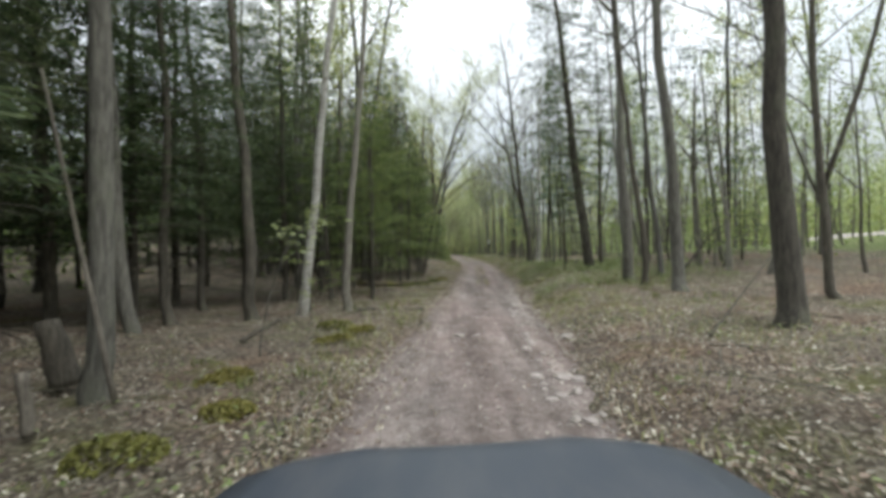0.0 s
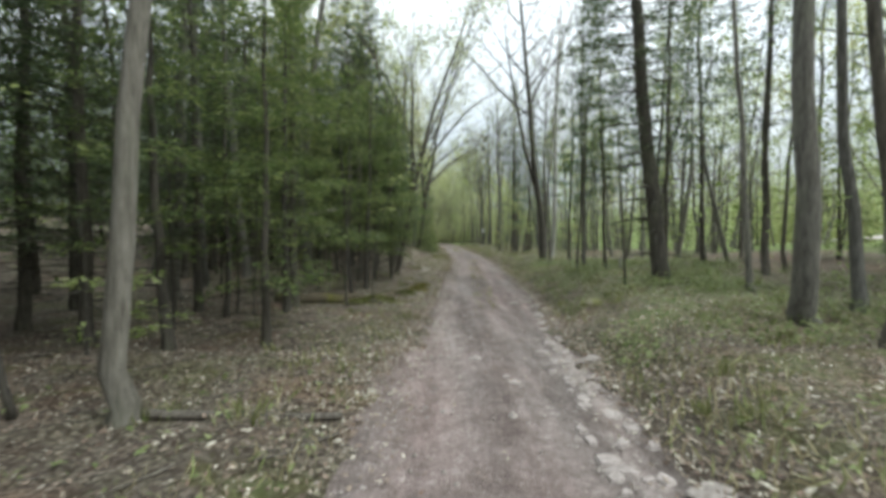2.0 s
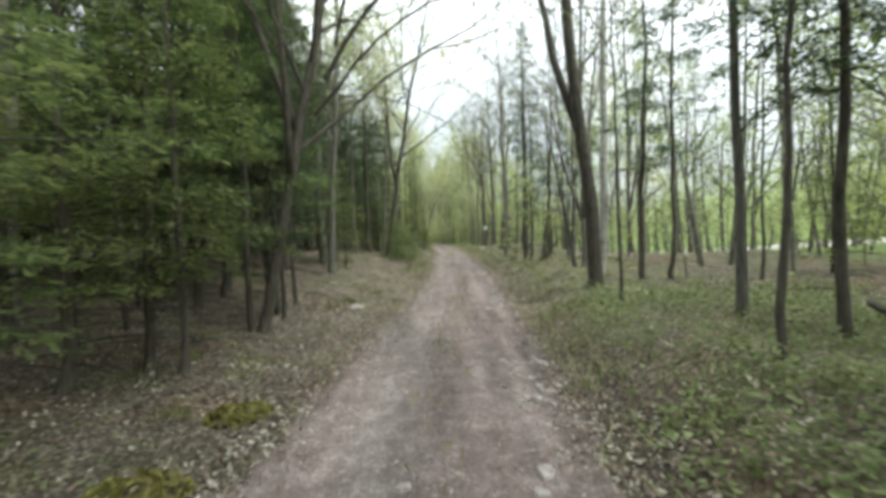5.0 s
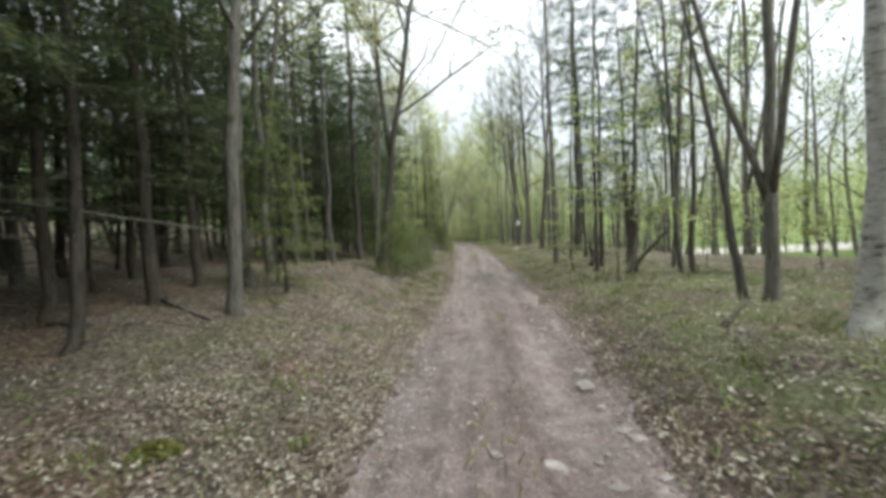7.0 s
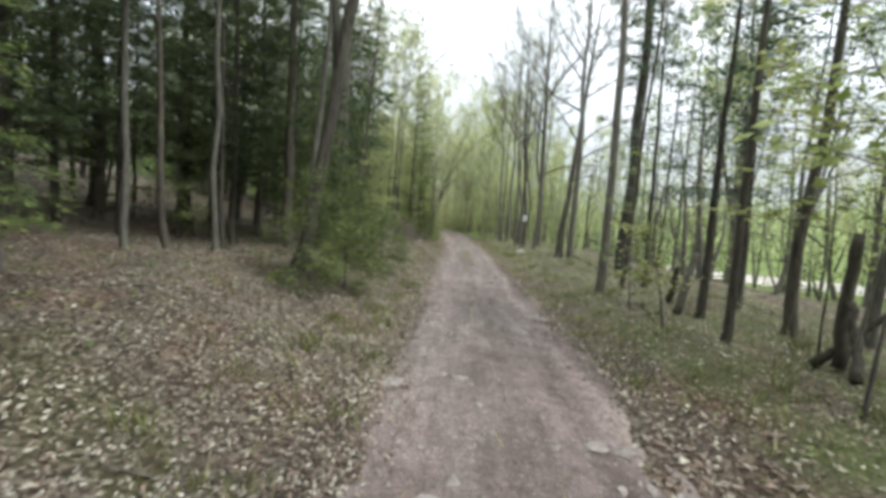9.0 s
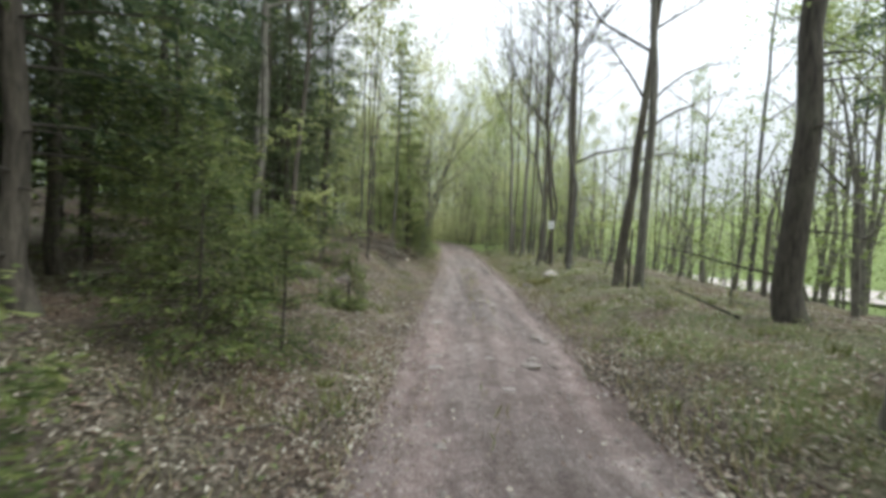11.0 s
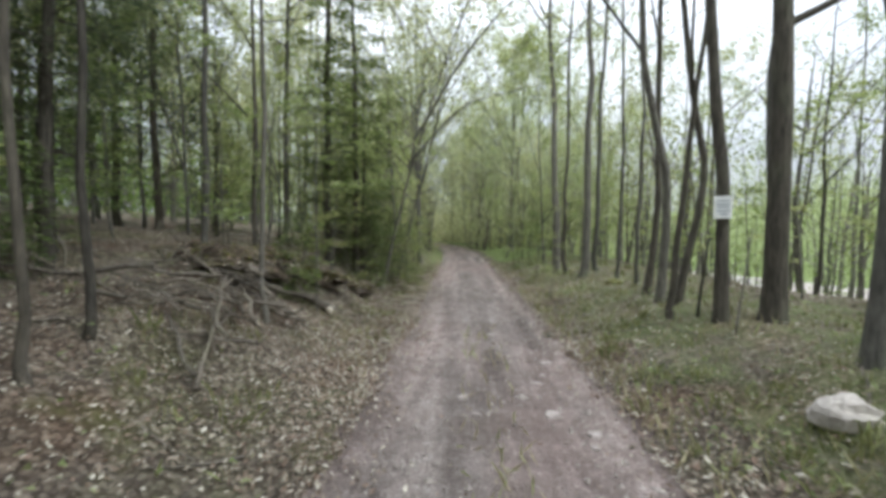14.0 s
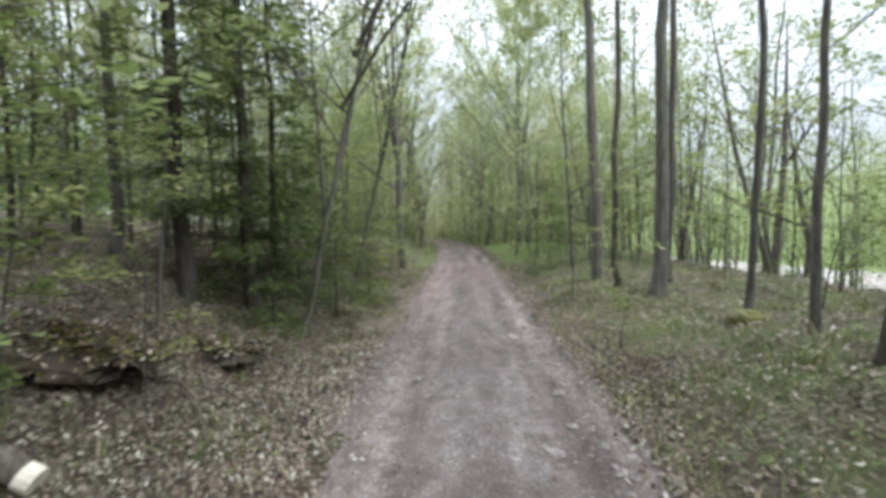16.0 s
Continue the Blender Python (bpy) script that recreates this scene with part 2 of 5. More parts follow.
LITTER = leaf_material("leaf_litter", [(0.0, (0.13, 0.098, 0.076)), (0.2, (0.29, 0.205, 0.16)), (0.45, (0.29, 0.24, 0.19)), (0.7, (0.42, 0.37, 0.30)), (1.0, (0.64, 0.60, 0.52))], 0.12)
LITTER_DARK = leaf_material("old_leaf_litter", [(0.0, (0.06, 0.044, 0.035)), (0.5, (0.15, 0.112, 0.086)), (0.85, (0.26, 0.205, 0.16)), (1.0, (0.44, 0.38, 0.31))], 0.1)
HERB = leaf_material("ground_herb", [(0.0, (0.10, 0.14, 0.045)), (0.5, (0.17, 0.22, 0.085)), (1.0, (0.27, 0.315, 0.15))], 0.4)
SEDGE = leaf_material("sedge", [(0.0, (0.13, 0.14, 0.05)), (0.5, (0.21, 0.23, 0.09)), (1.0, (0.32, 0.32, 0.15))], 0.35)
MOSS = leaf_material("moss", [(0.0, (0.10, 0.095, 0.025)), (0.5, (0.165, 0.16, 0.042)), (1.0, (0.23, 0.22, 0.07))], 0.2)
DRY_GRASS = leaf_material("dry_grass", [(0.0, (0.26, 0.235, 0.14)), (0.5, (0.38, 0.35, 0.22)), (1.0, (0.22, 0.28, 0.10))], 0.3)
GROUND = ground_material()
ROAD = gravel_material("trail_gravel", [(0.3, (0.138, 0.11, 0.10)), (0.5, (0.248, 0.203, 0.19)), (0.72, (0.365, 0.312, 0.295))], (0.44, 0.395, 0.365))
PALE_ROAD = gravel_material("pale_gravel", [(0.3, (0.55, 0.53, 0.5)), (0.7, (0.78, 0.76, 0.73))], (0.85, 0.84, 0.82), 12)
SOIL = rock_material("dark_soil", (0.03, 0.024, 0.018), (0.13, 0.10, 0.075), 0.25)
ROCK = rock_material("pale_rock", (0.28, 0.25, 0.22), (0.56, 0.52, 0.47), 0.15)
ROCK_DULL = rock_material("dusty_stone", (0.17, 0.145, 0.13), (0.4, 0.36, 0.325), 0.05)
ROCK_PATCH = rock_material("rut_rock", (0.2, 0.17, 0.155), (0.46, 0.41, 0.38), 0.03)
ROCK_LEDGE = rock_material("ledge_rock", (0.05, 0.045, 0.04), (0.26, 0.24, 0.22), 0.4)
ROCK_MOSSY = rock_material("mossy_rock", (0.14, 0.12, 0.10), (0.34, 0.3, 0.26), 0.85)
SIGN_WHITE = plain_material("sign_white", (0.78, 0.79, 0.78), 0.45)
SIGN_INK = plain_material("sign_ink", (0.3, 0.34, 0.36), 0.6)

# ---------------------------------------------------------------- mesh helpers
rng = np.random.default_rng(7)


class Builder:
    """Collects vertices and faces and turns them into one mesh."""

    def __init__(self):
        self.v, self.f, self.n = [], [], 0

    def add(self, verts, faces):
        self.v.append(np.asarray(verts, float))
        self.f.append(np.asarray(faces, int) + self.n)
        self.n += len(verts)

    def tube(self, pts, rad, sides=6, cap=True):
        pts, rad = np.asarray(pts, float), np.asarray(rad, float)
        tan = np.gradient(pts, axis=0)
        tan /= np.linalg.norm(tan, axis=1)[:, None] + 1e-9
        ref = np.array([1.0, 0.0, 0.0]) if abs(tan[0][0]) < 0.8 else np.array([0.0, 1.0, 0.0])
        a = np.cross(tan, ref)
        a /= np.linalg.norm(a, axis=1)[:, None] + 1e-9
        b = np.cross(tan, a)
        ang = np.arange(sides) * 2 * math.pi / sides
        ring = a[:, None, :] * np.cos(ang)[None, :, None] + b[:, None, :] * np.sin(ang)[None, :, None]
        verts = (pts[:, None, :] + ring * rad[:, None, None]).reshape(-1, 3)
        k = len(pts)
        i, j = np.meshgrid(np.arange(k - 1), np.arange(sides), indexing="ij")
        j2 = (j + 1) % sides
        faces = np.stack([i * sides + j, i * sides + j2, (i + 1) * sides + j2, (i + 1) * sides + j], -1).reshape(-1, 4)
        if cap:
            n0 = len(verts)
            verts = np.concatenate([verts, pts[:1], pts[-1:]])
            q = np.arange(sides)
            q2 = (q + 1) % sides
            e = (k - 1) * sides
            faces = np.concatenate([faces, np.stack([q2, q, q * 0 + n0, q * 0 + n0], -1), np.stack([e + q, e + q2, q * 0 + n0 + 1, q * 0 + n0 + 1], -1)])
        self.add(verts, faces)

    def leaves(self, centres, size, rand, flat=0.0, aspect=0.55, along=None, three=False):
        c = np.asarray(centres, float)
        m = len(c)
        if m == 0:
            return
        if along is None:
            d = rand.normal(size=(m, 3))
            d[:, 2] *= 1 - flat
        else:
            d = np.asarray(along, float) + rand.normal(size=(m, 3)) * 0.25
        d /= np.linalg.norm(d, axis=1)[:, None] + 1e-9
        up = rand.normal(size=(m, 3)) * (1 - flat) + np.array([0, 0, 1.0]) * flat * 2
        s = np.cross(d, up)
        s /= np.linalg.norm(s, axis=1)[:, None] + 1e-9
        nrm = np.cross(s, d)
        L = size * (0.6 + 0.8 * rand.random(m))[:, None]
        w = L * aspect
        bend = L * 0.18 * rand.normal(size=(m, 1))
        if three:
            lean = rand.uniform(-0.5, 0.5, (m, 1))
            v = np.stack([c - d * L * 0.5 + s * w * lean, c + s * w * 0.5 + d * L * 0.3, c - s * w * 0.5 + d * L * 0.5], 1).reshape(-1, 3)
            f = np.arange(3 * m).reshape(m, 3)
            self.add(v, np.concatenate([f, f[:, 2:]], 1))
            return
        v = np.stack([c - d * L * 0.5, c + s * w * 0.5 + nrm * bend, c + d * L * 0.5, c - s * w * 0.5 + nrm * bend], 1).reshape(-1, 3)
        f = np.arange(4 * m).reshape(m, 4)
        self.add(v, f)

    def mesh(self, name, material, smooth=False):
        me = bpy.data.meshes.new(name)
        v = np.concatenate(self.v)
        f = np.concatenate(self.f)
        tri = f[:, 2] == f[:, 3]
        size = np.where(tri, 3, 4)
        start = np.concatenate([[0], np.cumsum(size)[:-1]])
        keep = np.ones(f.shape, bool)
        keep[tri, 3] = False
        loops = f[keep]
        me.vertices.add(len(v))
        me.vertices.foreach_set("co", v.ravel())
        me.loops.add(len(loops))
        me.loops.foreach_set("vertex_index", loops.astype(np.int32))
        me.polygons.add(len(f))
        me.polygons.foreach_set("loop_start", start.astype(np.int32))
        me.polygons.foreach_set("use_smooth", np.full(len(f), smooth))
        me.update(calc_edges=True)
        me.validate()
        me.materials.append(material)
        return me


def part(name, builder, material, parent=None, label="", smooth=False):
    ob = new(name, builder.mesh(name, material, smooth))
    if parent is not None:
        ob.parent = parent
    if label:
        tagged(ob, label)
    return ob


def hash_noise(x, y, seed=0):
    """Smooth value noise from -1 to 1 on the plane."""
    x, y = np.asarray(x, float), np.asarray(y, float)
    xi, yi = np.floor(x), np.floor(y)
    fx, fy = x - xi, y - yi
    fx, fy = fx * fx * (3 - 2 * fx), fy * fy * (3 - 2 * fy)

    def h(a, b):
        q = np.sin(a * 127.1 + b * 311.7 + seed * 74.7) * 43758.5453
        return (q - np.floor(q)) * 2 - 1

    top = h(xi, yi) * (1 - fx) + h(xi + 1, yi) * fx
    low = h(xi, yi + 1) * (1 - fx) + h(xi + 1, yi + 1) * fx
    return top * (1 - fy) + low * fy


def smooth01(t):
    t = np.clip(t, 0, 1)
    return t * t * (3 - 2 * t)


# ---------------------------------------------------------------- the lie of the land
TRAIL_Y = (-40, 0, 5, 11, 15, 18, 24.5, 28, 33, 37, 41, 51, 58, 65, 78, 90, 100, 110, 130, 200)
TRAIL_X = (-3.6, -0.1, 0.35, 0.92, 1.38, 1.75, 2.2, 2.5, 2.9, 3.08, 3.1, 3.17, 3.15, 3.1, 2.85, 2.25, 0.9, -1.4, -7.0, -30.0)
HALF = 1.35


def trail_x(y):
    y = np.asarray(y, float)
    return (np.interp(y - 2, TRAIL_Y, TRAIL_X) + np.interp(y, TRAIL_Y, TRAIL_X) + np.interp(y + 2, TRAIL_Y, TRAIL_X)) / 3


def road_height(y):
    """Height of the pale road in the valley."""
    return np.interp(y, (-40, 24, 34, 45, 52, 66, 85, 140), (1.9, 1.5, 1.1, 0.1, -0.4, -1.5, -2.6, -4.0))


def terrain(x, y):
    x, y = np.asarray(x, float), np.asarray(y, float)
    u = x - trail_x(y)
    # bank beside the trail, towards the valley
    shelf = np.interp(y, (-20, 0, 10, 15, 20, 27, 32, 40, 48, 54, 60, 70, 100), (0.15, 0.15, 0.22, 0.42, 0.5, 0.38, 0.36, 0.38, 0.44, 0.5, 0.52, 0.4, 0.2))
    right = shelf * smooth01((u - HALF) / np.interp(y, (38, 48), (1.6, 2.6)))
    valley = road_height(y) - 0.25
    t = smooth01((u - 5.2) / np.interp(y, (0, 30, 50, 70), (16, 13, 11, 12)))
    right = right * (1 - t) + valley * t
    hill = np.clip(u - 34, 0, None)
    right = right + np.where(u > 34, 0.012 * np.clip(hill, 0, 60) + 0.17 * np.clip(hill - 50, 0, 130) + 0.05 * np.clip(hill - 180, 0, 400), 0)
    # uphill side
    rise = np.interp(y, (-20, 10, 18, 26, 30, 33, 40, 47, 51, 54.5, 56, 62, 80), (0.0, 0.02, 0.05, 0.15, 0.22, 0.45, 0.75, 0.5, 0.4, 0.8, 1.0, 1.2, 1.0))
    slope = np.interp(y, (-20, 20, 30, 45, 60, 90), (0.02, 0.03, 0.06, 0.10, 0.11, 0.08))
    left = rise * smooth01((-u - HALF - 0.45) / 2.4) + slope * np.clip(-u - 3.5, 0, 60)
    z = np.where(u > 0, right, left)
    off = smooth01((np.abs(u) - HALF + 0.25) / 0.8)
    bumps = 0.07 * hash_noise(x * 0.9, y * 0.9, 1) + 0.035 * hash_noise(x * 2.7, y * 2.7, 2) + 0.02 * hash_noise(x * 6, y * 6, 3)
    wide = 0.18 * hash_noise(x * 0.23, y * 0.23, 4) * smooth01((np.abs(u) - 3) / 4)
    ruts = -0.035 * np.exp(-((np.abs(u) - 0.78) / 0.28) ** 2) + 0.02 * np.exp(-(u / 0.3) ** 2) + 0.012 * hash_noise(x * 3, y * 2, 5)
    return z + (bumps + wide) * off + ruts * (1 - off)


def ground_z(x, y):
    return float(terrain(x, y))


def sheet(name, us, ys, height, material, thick=0.0):
    us, ys = np.asarray(us, float), np.asarray(ys, float)
    U, Y = np.meshgrid(us, ys)
    X = U + trail_x(Y)
    Z = height(X, Y, U)
    k, m = len(us), len(ys)
    i, j = np.meshgrid(np.arange(m - 1), np.arange(k - 1), indexing="ij")
    f = np.stack([i * k + j, i * k + j + 1, (i + 1) * k + j + 1, (i + 1) * k + j], -1).reshape(-1, 4)
    b = Builder()
    b.add(np.stack([X, Y, Z], -1).reshape(-1, 3), f)
    return part(name, b, material, smooth=True), X.ravel(), Y.ravel(), U.ravel()


far_u = np.cumsum(np.geomspace(0.3, 90, 34))
us = np.concatenate([-8 - far_u[::-1], np.arange(-8, 8.01, 0.125), 8 + far_u])
ys = np.concatenate([-20 - np.cumsum(np.geomspace(0.5, 80, 22))[::-1], np.arange(-20, 84, 0.18), 84 + np.cumsum(np.geomspace(0.3, 90, 34))])


def under(X, Y, U):
    # the ground dips under the road bed and swells over its ragged edge
    edge = HALF + 0.02 + 0.2 * hash_noise(X * 0.3 + 9, Y * 0.55, 8) + 0.15 * hash_noise(X * 1.2, Y * 1.9, 9) + 0.09 * hash_noise(X * 4, Y * 4.5, 10)
    return terrain(X, Y) - 0.06 * smooth01((edge - np.abs(U)) / 0.35) - 0.35 * np.exp(-((U - 25) / 3.0) ** 4)


ground, gx, gy, gu = sheet("ground", us, ys, under, GROUND)
tagged(ground, "leaf-strewn forest floor with moss and thin grass", "ground", kind="structure")
green = np.full(len(gx), -0.08)
green += 0.34 * smooth01((gu - 1.5) / 1.0) * smooth01((8 - gu) / 3) * np.interp(gy, (6, 12, 16, 25, 29), (0.25, 0.6, 1, 1, 0.35))
green += 0.2 * smooth01((gu - 1.5) / 0.7) * np.interp(gy, (25, 30, 200), (0, 1, 1))
green += 0.45 * smooth01((gu - 9) / 6) + 0.3 * smooth01((gy - 68) / 10)
green += 0.2 * np.exp(-((gu + 1.7) / 0.35) ** 2) - 0.25 * smooth01((-gu - 2.0) / 2) * np.interp(gy, (8, 35, 50, 60), (1, 0.6, 0.3, 0.1))
attr = ground.data.attributes.new("grass", "FLOAT", "POINT")
attr.data.foreach_set("value", green.astype(np.float32))

# bare earth thrown up along the track edge
earth_strip = np.exp(-((gu - 1.6 - 0.15 * hash_noise(gy * 0.4, gy * 0, 71)) / 0.28) ** 2) * (0.45 + 0.4 * hash_noise(gx * 0.7, gy * 0.35, 72)) + 0.5 * np.exp(-((gu + 1.55) / 0.2) ** 2) * np.clip(hash_noise(gx * 0.7, gy * 0.3, 73) + 0.3, 0, 1)
ground.data.attributes.new("dirt", "FLOAT", "POINT").data.foreach_set("value", np.clip(earth_strip, 0, 0.9).astype(np.float32))
green -= 0.25 * np.clip(earth_strip, 0, 1)
attr.data.foreach_set("value", green.astype(np.float32))

road, rx_, ry_, ru_ = sheet("road", np.linspace(-1.8, 1.8, 61), np.concatenate([np.arange(-25, 0, 0.3), np.arange(0, 72, 0.1), np.arange(72, 112, 0.3)]), lambda X, Y, U: terrain(X, Y) - 0.012 + 0.012 * hash_noise(X * 5, Y * 3.4, 51) + 0.010 * hash_noise(X * 11, Y * 8, 52) + 0.02 * np.exp(-((U + 0.12 * hash_noise(Y * 0.3, Y * 0 + 3, 41) - 1.0) / 0.13) ** 2) * hash_noise(X * 4, Y * 2.2, 53) - 0.05 * smooth01((np.abs(U) - 1.4) / 0.35), ROAD)
tagged(road, "reddish gravel and dirt forest track with two wheel ruts", "road", kind="structure")
# loose pale stone thrown to the sides of the ruts, darker packed earth in them
wander_u = ru_ + 0.12 * hash_noise(ry_ * 0.3, ry_ * 0 + 3, 41)
wear = 0.47 + 0.55 * np.exp(-((wander_u - 1.0) / 0.11) ** 2) * (0.6 + 0.4 * hash_noise(rx_ * 2.5, ry_ * 0.8, 42)) - 0.16 * np.exp(-((wander_u - 0.72) / 0.15) ** 2) - 0.2 * np.exp(-((wander_u - 1.27) / 0.13) ** 2) + 0.18 * np.exp(-((wander_u + 0.75) / 0.3) ** 2) - 0.3 * np.exp(-((wander_u - 0.02) / 0.22) ** 2) * (0.5 + 0.5 * hash_noise(rx_ * 3, ry_ * 1.2, 43)) - 0.35 * smooth01((np.abs(ru_) - 1.15) / 0.3) + 0.12 * hash_noise(rx_ * 4, ry_ * 2.5, 44)
road.data.attributes.new("wear", "FLOAT", "POINT").data.foreach_set("value", np.clip(wear, 0, 1).astype(np.float32))
pale, _, _, _ = sheet("pale_road", np.linspace(22.4, 27.6, 9), np.arange(-60, 170, 2.0), lambda X, Y, U: road_height(Y) - 0.05 + 0.09 * (U - 22.4) + 0.05 * hash_noise(X, Y, 3), PALE_ROAD)
tagged(pale, "pale gravel road running through the valley beyond the trees", "road", kind="structure")

# ---------------------------------------------------------------- trees
def wander(rand, start, direction, length, steps, bend, lift):
    pts = [np.array(start, float)]
    d = np.array(direction, float)
    d /= np.linalg.norm(d)
    for _ in range(steps):
        d = d + rand.normal(size=3) * bend + np.array([0, 0, lift])
        d /= np.linalg.norm(d)
        pts.append(pts[-1] + d * length / steps)
    return np.array(pts), d


def trunk_line(rand, height, lean, curve, steps=12, bends=()):
    z = np.concatenate([[-0.35, 0, 0.15], np.linspace(0.5, height, steps)])
    wob = np.cumsum(rand.normal(size=(len(z), 2)), axis=0) * 0.019 * height / 6
    wob -= wob[1]
    x = lean[0] * z + curve[0] * z * z / height + wob[:, 0]
    y = lean[1] * z + curve[1] * z * z / height + wob[:, 1]
    if bends:
        # a crooked trunk: sideways shift at given heights, with finer steps to carry it
        fine = np.concatenate([z[:3], np.linspace(0.5, 6.5, 16), z[z > 6.7]])
        x, y, z = np.interp(fine, z, x - wob[:, 0] * 0.85) + np.interp(fine, *zip(*bends)), np.interp(fine, z, wob[:, 1] * 0.2), fine
    return np.stack([x, y, z], 1)


def along_line(pts, z):
    return np.array([np.interp(z, pts[:, 2], pts[:, 0]), np.interp(z, pts[:, 2], pts[:, 1]), z])


def trunk_radius(pts, d, height):
    z = np.clip(pts[:, 2], 0, None)
    return d / 2 * (np.clip(1 - z / height, 0.03, 1) ** 0.75) * (1 + 0.35 * np.exp(-z / 0.18))


def broadleaf(rand, height, d, lean=(0, 0), curve=(0, 0), crown=0.4, limbs=9, leaf_count=900, leaf=0.14, spread=0.4, forks=0, sides=9, twigs=4, split=False, three=False, bends=()):
    """Trunk, branches and crown builders of a leafing broadleaf tree."""
    trunk, wood, crown_b = Builder(), Builder(), Builder()
    limb_parts = []
    line = trunk_line(rand, height, lean, curve, bends=bends)
    trunk.tube(line, trunk_radius(line, d, height), sides)
    stems = [(line, height, d)]
    for k in range(forks):
        z0 = height * rand.uniform(0.12, 0.3)
        base = along_line(line, z0)
        a = rand.uniform(0, 2 * math.pi)
        h2 = height * rand.uniform(0.55, 0.8)
        pts, _ = wander(rand, base, (math.cos(a) * 0.35, math.sin(a) * 0.35, 1), h2, 9, 0.05, 0.12)
        trunk.tube(pts, np.linspace(d * 0.33, 0.012, len(pts)), 7)
        stems.append((pts, pts[-1][2], d * 0.66))
    anchors = []
    for stem, top, dd in stems:
        low = stem[0][2] if stem is not line else 0
        n = limbs if stem is line else max(3, limbs // 2)
        for k in range(n):
            f = crown + (0.97 - crown) * (k + rand.random()) / n
            z = low + (top - low) * f
            p = along_line(stem, z)
            a = rand.uniform(0, 2 * math.pi)
            up = rand.uniform(0.5, 1.3)
            length = (height * (1 - f) * 0.55 + 0.9) * spread * rand.uniform(1.4, 2.6)
            pts, _ = wander(rand, p, (math.cos(a), math.sin(a), up), length, 6, 0.13, 0.05)
            r0 = max(0.012, dd / 2 * (1 - f) ** 0.8 * 0.55)
            if split:
                limb_parts.append(Builder())
            (limb_parts[-1] if split else wood).tube(pts, np.linspace(r0, 0.006, len(pts)), 5, False)
            for q in range(twigs):
                i = rand.integers(1, len(pts))
                b = rand.normal(size=3) * 0.6 + (pts[i] - pts[i - 1]) / (np.linalg.norm(pts[i] - pts[i - 1]) + 1e-6) + np.array([0, 0, 0.25])
                tw, _ = wander(rand, pts[i], b, length * rand.uniform(0.25, 0.55), 3, 0.2, 0.03)
                wood.tube(tw, np.linspace(max(0.006, r0 * 0.35), 0.003, len(tw)), 3, False)
                anchors.append(tw[1:])
            anchors.append(pts[2:])
    anchors = np.concatenate(anchors)
    pick = anchors[rand.integers(0, len(anchors), leaf_count)]
    crown_b.leaves(pick + rand.normal(size=pick.shape) * 0.2, leaf, rand, 0.45, 0.62, None, three)
    return trunk, wood, crown_b, limb_parts


def needle_spray(rand, wood, crown_b, start, a, length, droop, count, size, radius, rise=0.1):
    """One flat conifer bough with twigs on both sides."""
    d = np.array([math.cos(a), math.sin(a), 0])
    side = np.array([-math.sin(a), math.cos(a), 0])
    t = np.linspace(0, 1, 4)
    pts = start + d * (t * length)[:, None] + np.array([0, 0, 1]) * (rise * t * length - droop * t * t * length)[:, None] + side * (rand.normal() * 0.08 * length * t * t)[:, None]
    wood.tube(pts, np.linspace(radius, 0.004, 4), 3, False)
    if count == 0:
        return
    s = 0.12 + 0.88 * rand.random(count) ** 0.8
    along_x = s * length
    width = 0.42 * length * (1.1 - s) ** 0.8 + 0.05
    off = rand.uniform(-1, 1, count) * width
    c = start + d * (along_x + np.abs(off) * 0.45)[:, None] + side * off[:, None]
    c[:, 2] += rise * along_x - droop * s * s * length - 0.25 * np.abs(off) + rand.normal(size=count) * 0.05
    dirs = d * 0.7 + side * np.sign(off)[:, None] * 0.9 + np.array([0, 0, -0.22])
    crown_b.leaves(c, size, rand, 0.55, 0.3, dirs, True)


def conifer(rand, height, d, lean=(0, 0), curve=(0, 0), low=0.25, reach=2.2, per=60, size=0.24, gap=0.36, dead=8, sides=9, droop=0.28, whorl=4):
    trunk, wood, crown_b = Builder(), Builder(), Builder()
    line = trunk_line(rand, height, lean, curve)
    trunk.tube(line, trunk_radius(line, d, height), sides)
    z = low * height
    while z < height * 0.985:
        f = (z - low * height) / (height * (1 - low))
        length = reach * (1 - f) ** 0.7 * min(1, 0.55 + f * 3)
        a0 = rand.uniform(0, 6.3)
        for k in range(whorl):
            if rand.random() < 0.14:
                continue
            le = max(0.15, length * rand.uniform(0.6, 1.15))
            needle_spray(rand, wood, crown_b, along_line(line, z + rand.normal() * 0.06), a0 + k * 6.283 / whorl + rand.normal() * 0.3, le, droop * rand.uniform(0.5, 1.4), max(8, int(per * le / reach)), size, max(0.006, d * 0.09 * (1 - f)), 0.12 + 0.5 * f)
        z += gap * rand.uniform(0.7, 1.3)
    for k in range(dead):
        zz = height * rand.uniform(0.04, max(0.08, low))
        needle_spray(rand, wood, crown_b, along_line(line, zz), rand.uniform(0, 6.3), reach * rand.uniform(0.2, 0.65), 0.25, 0, size, d * 0.07)
    return trunk, wood, crown_b


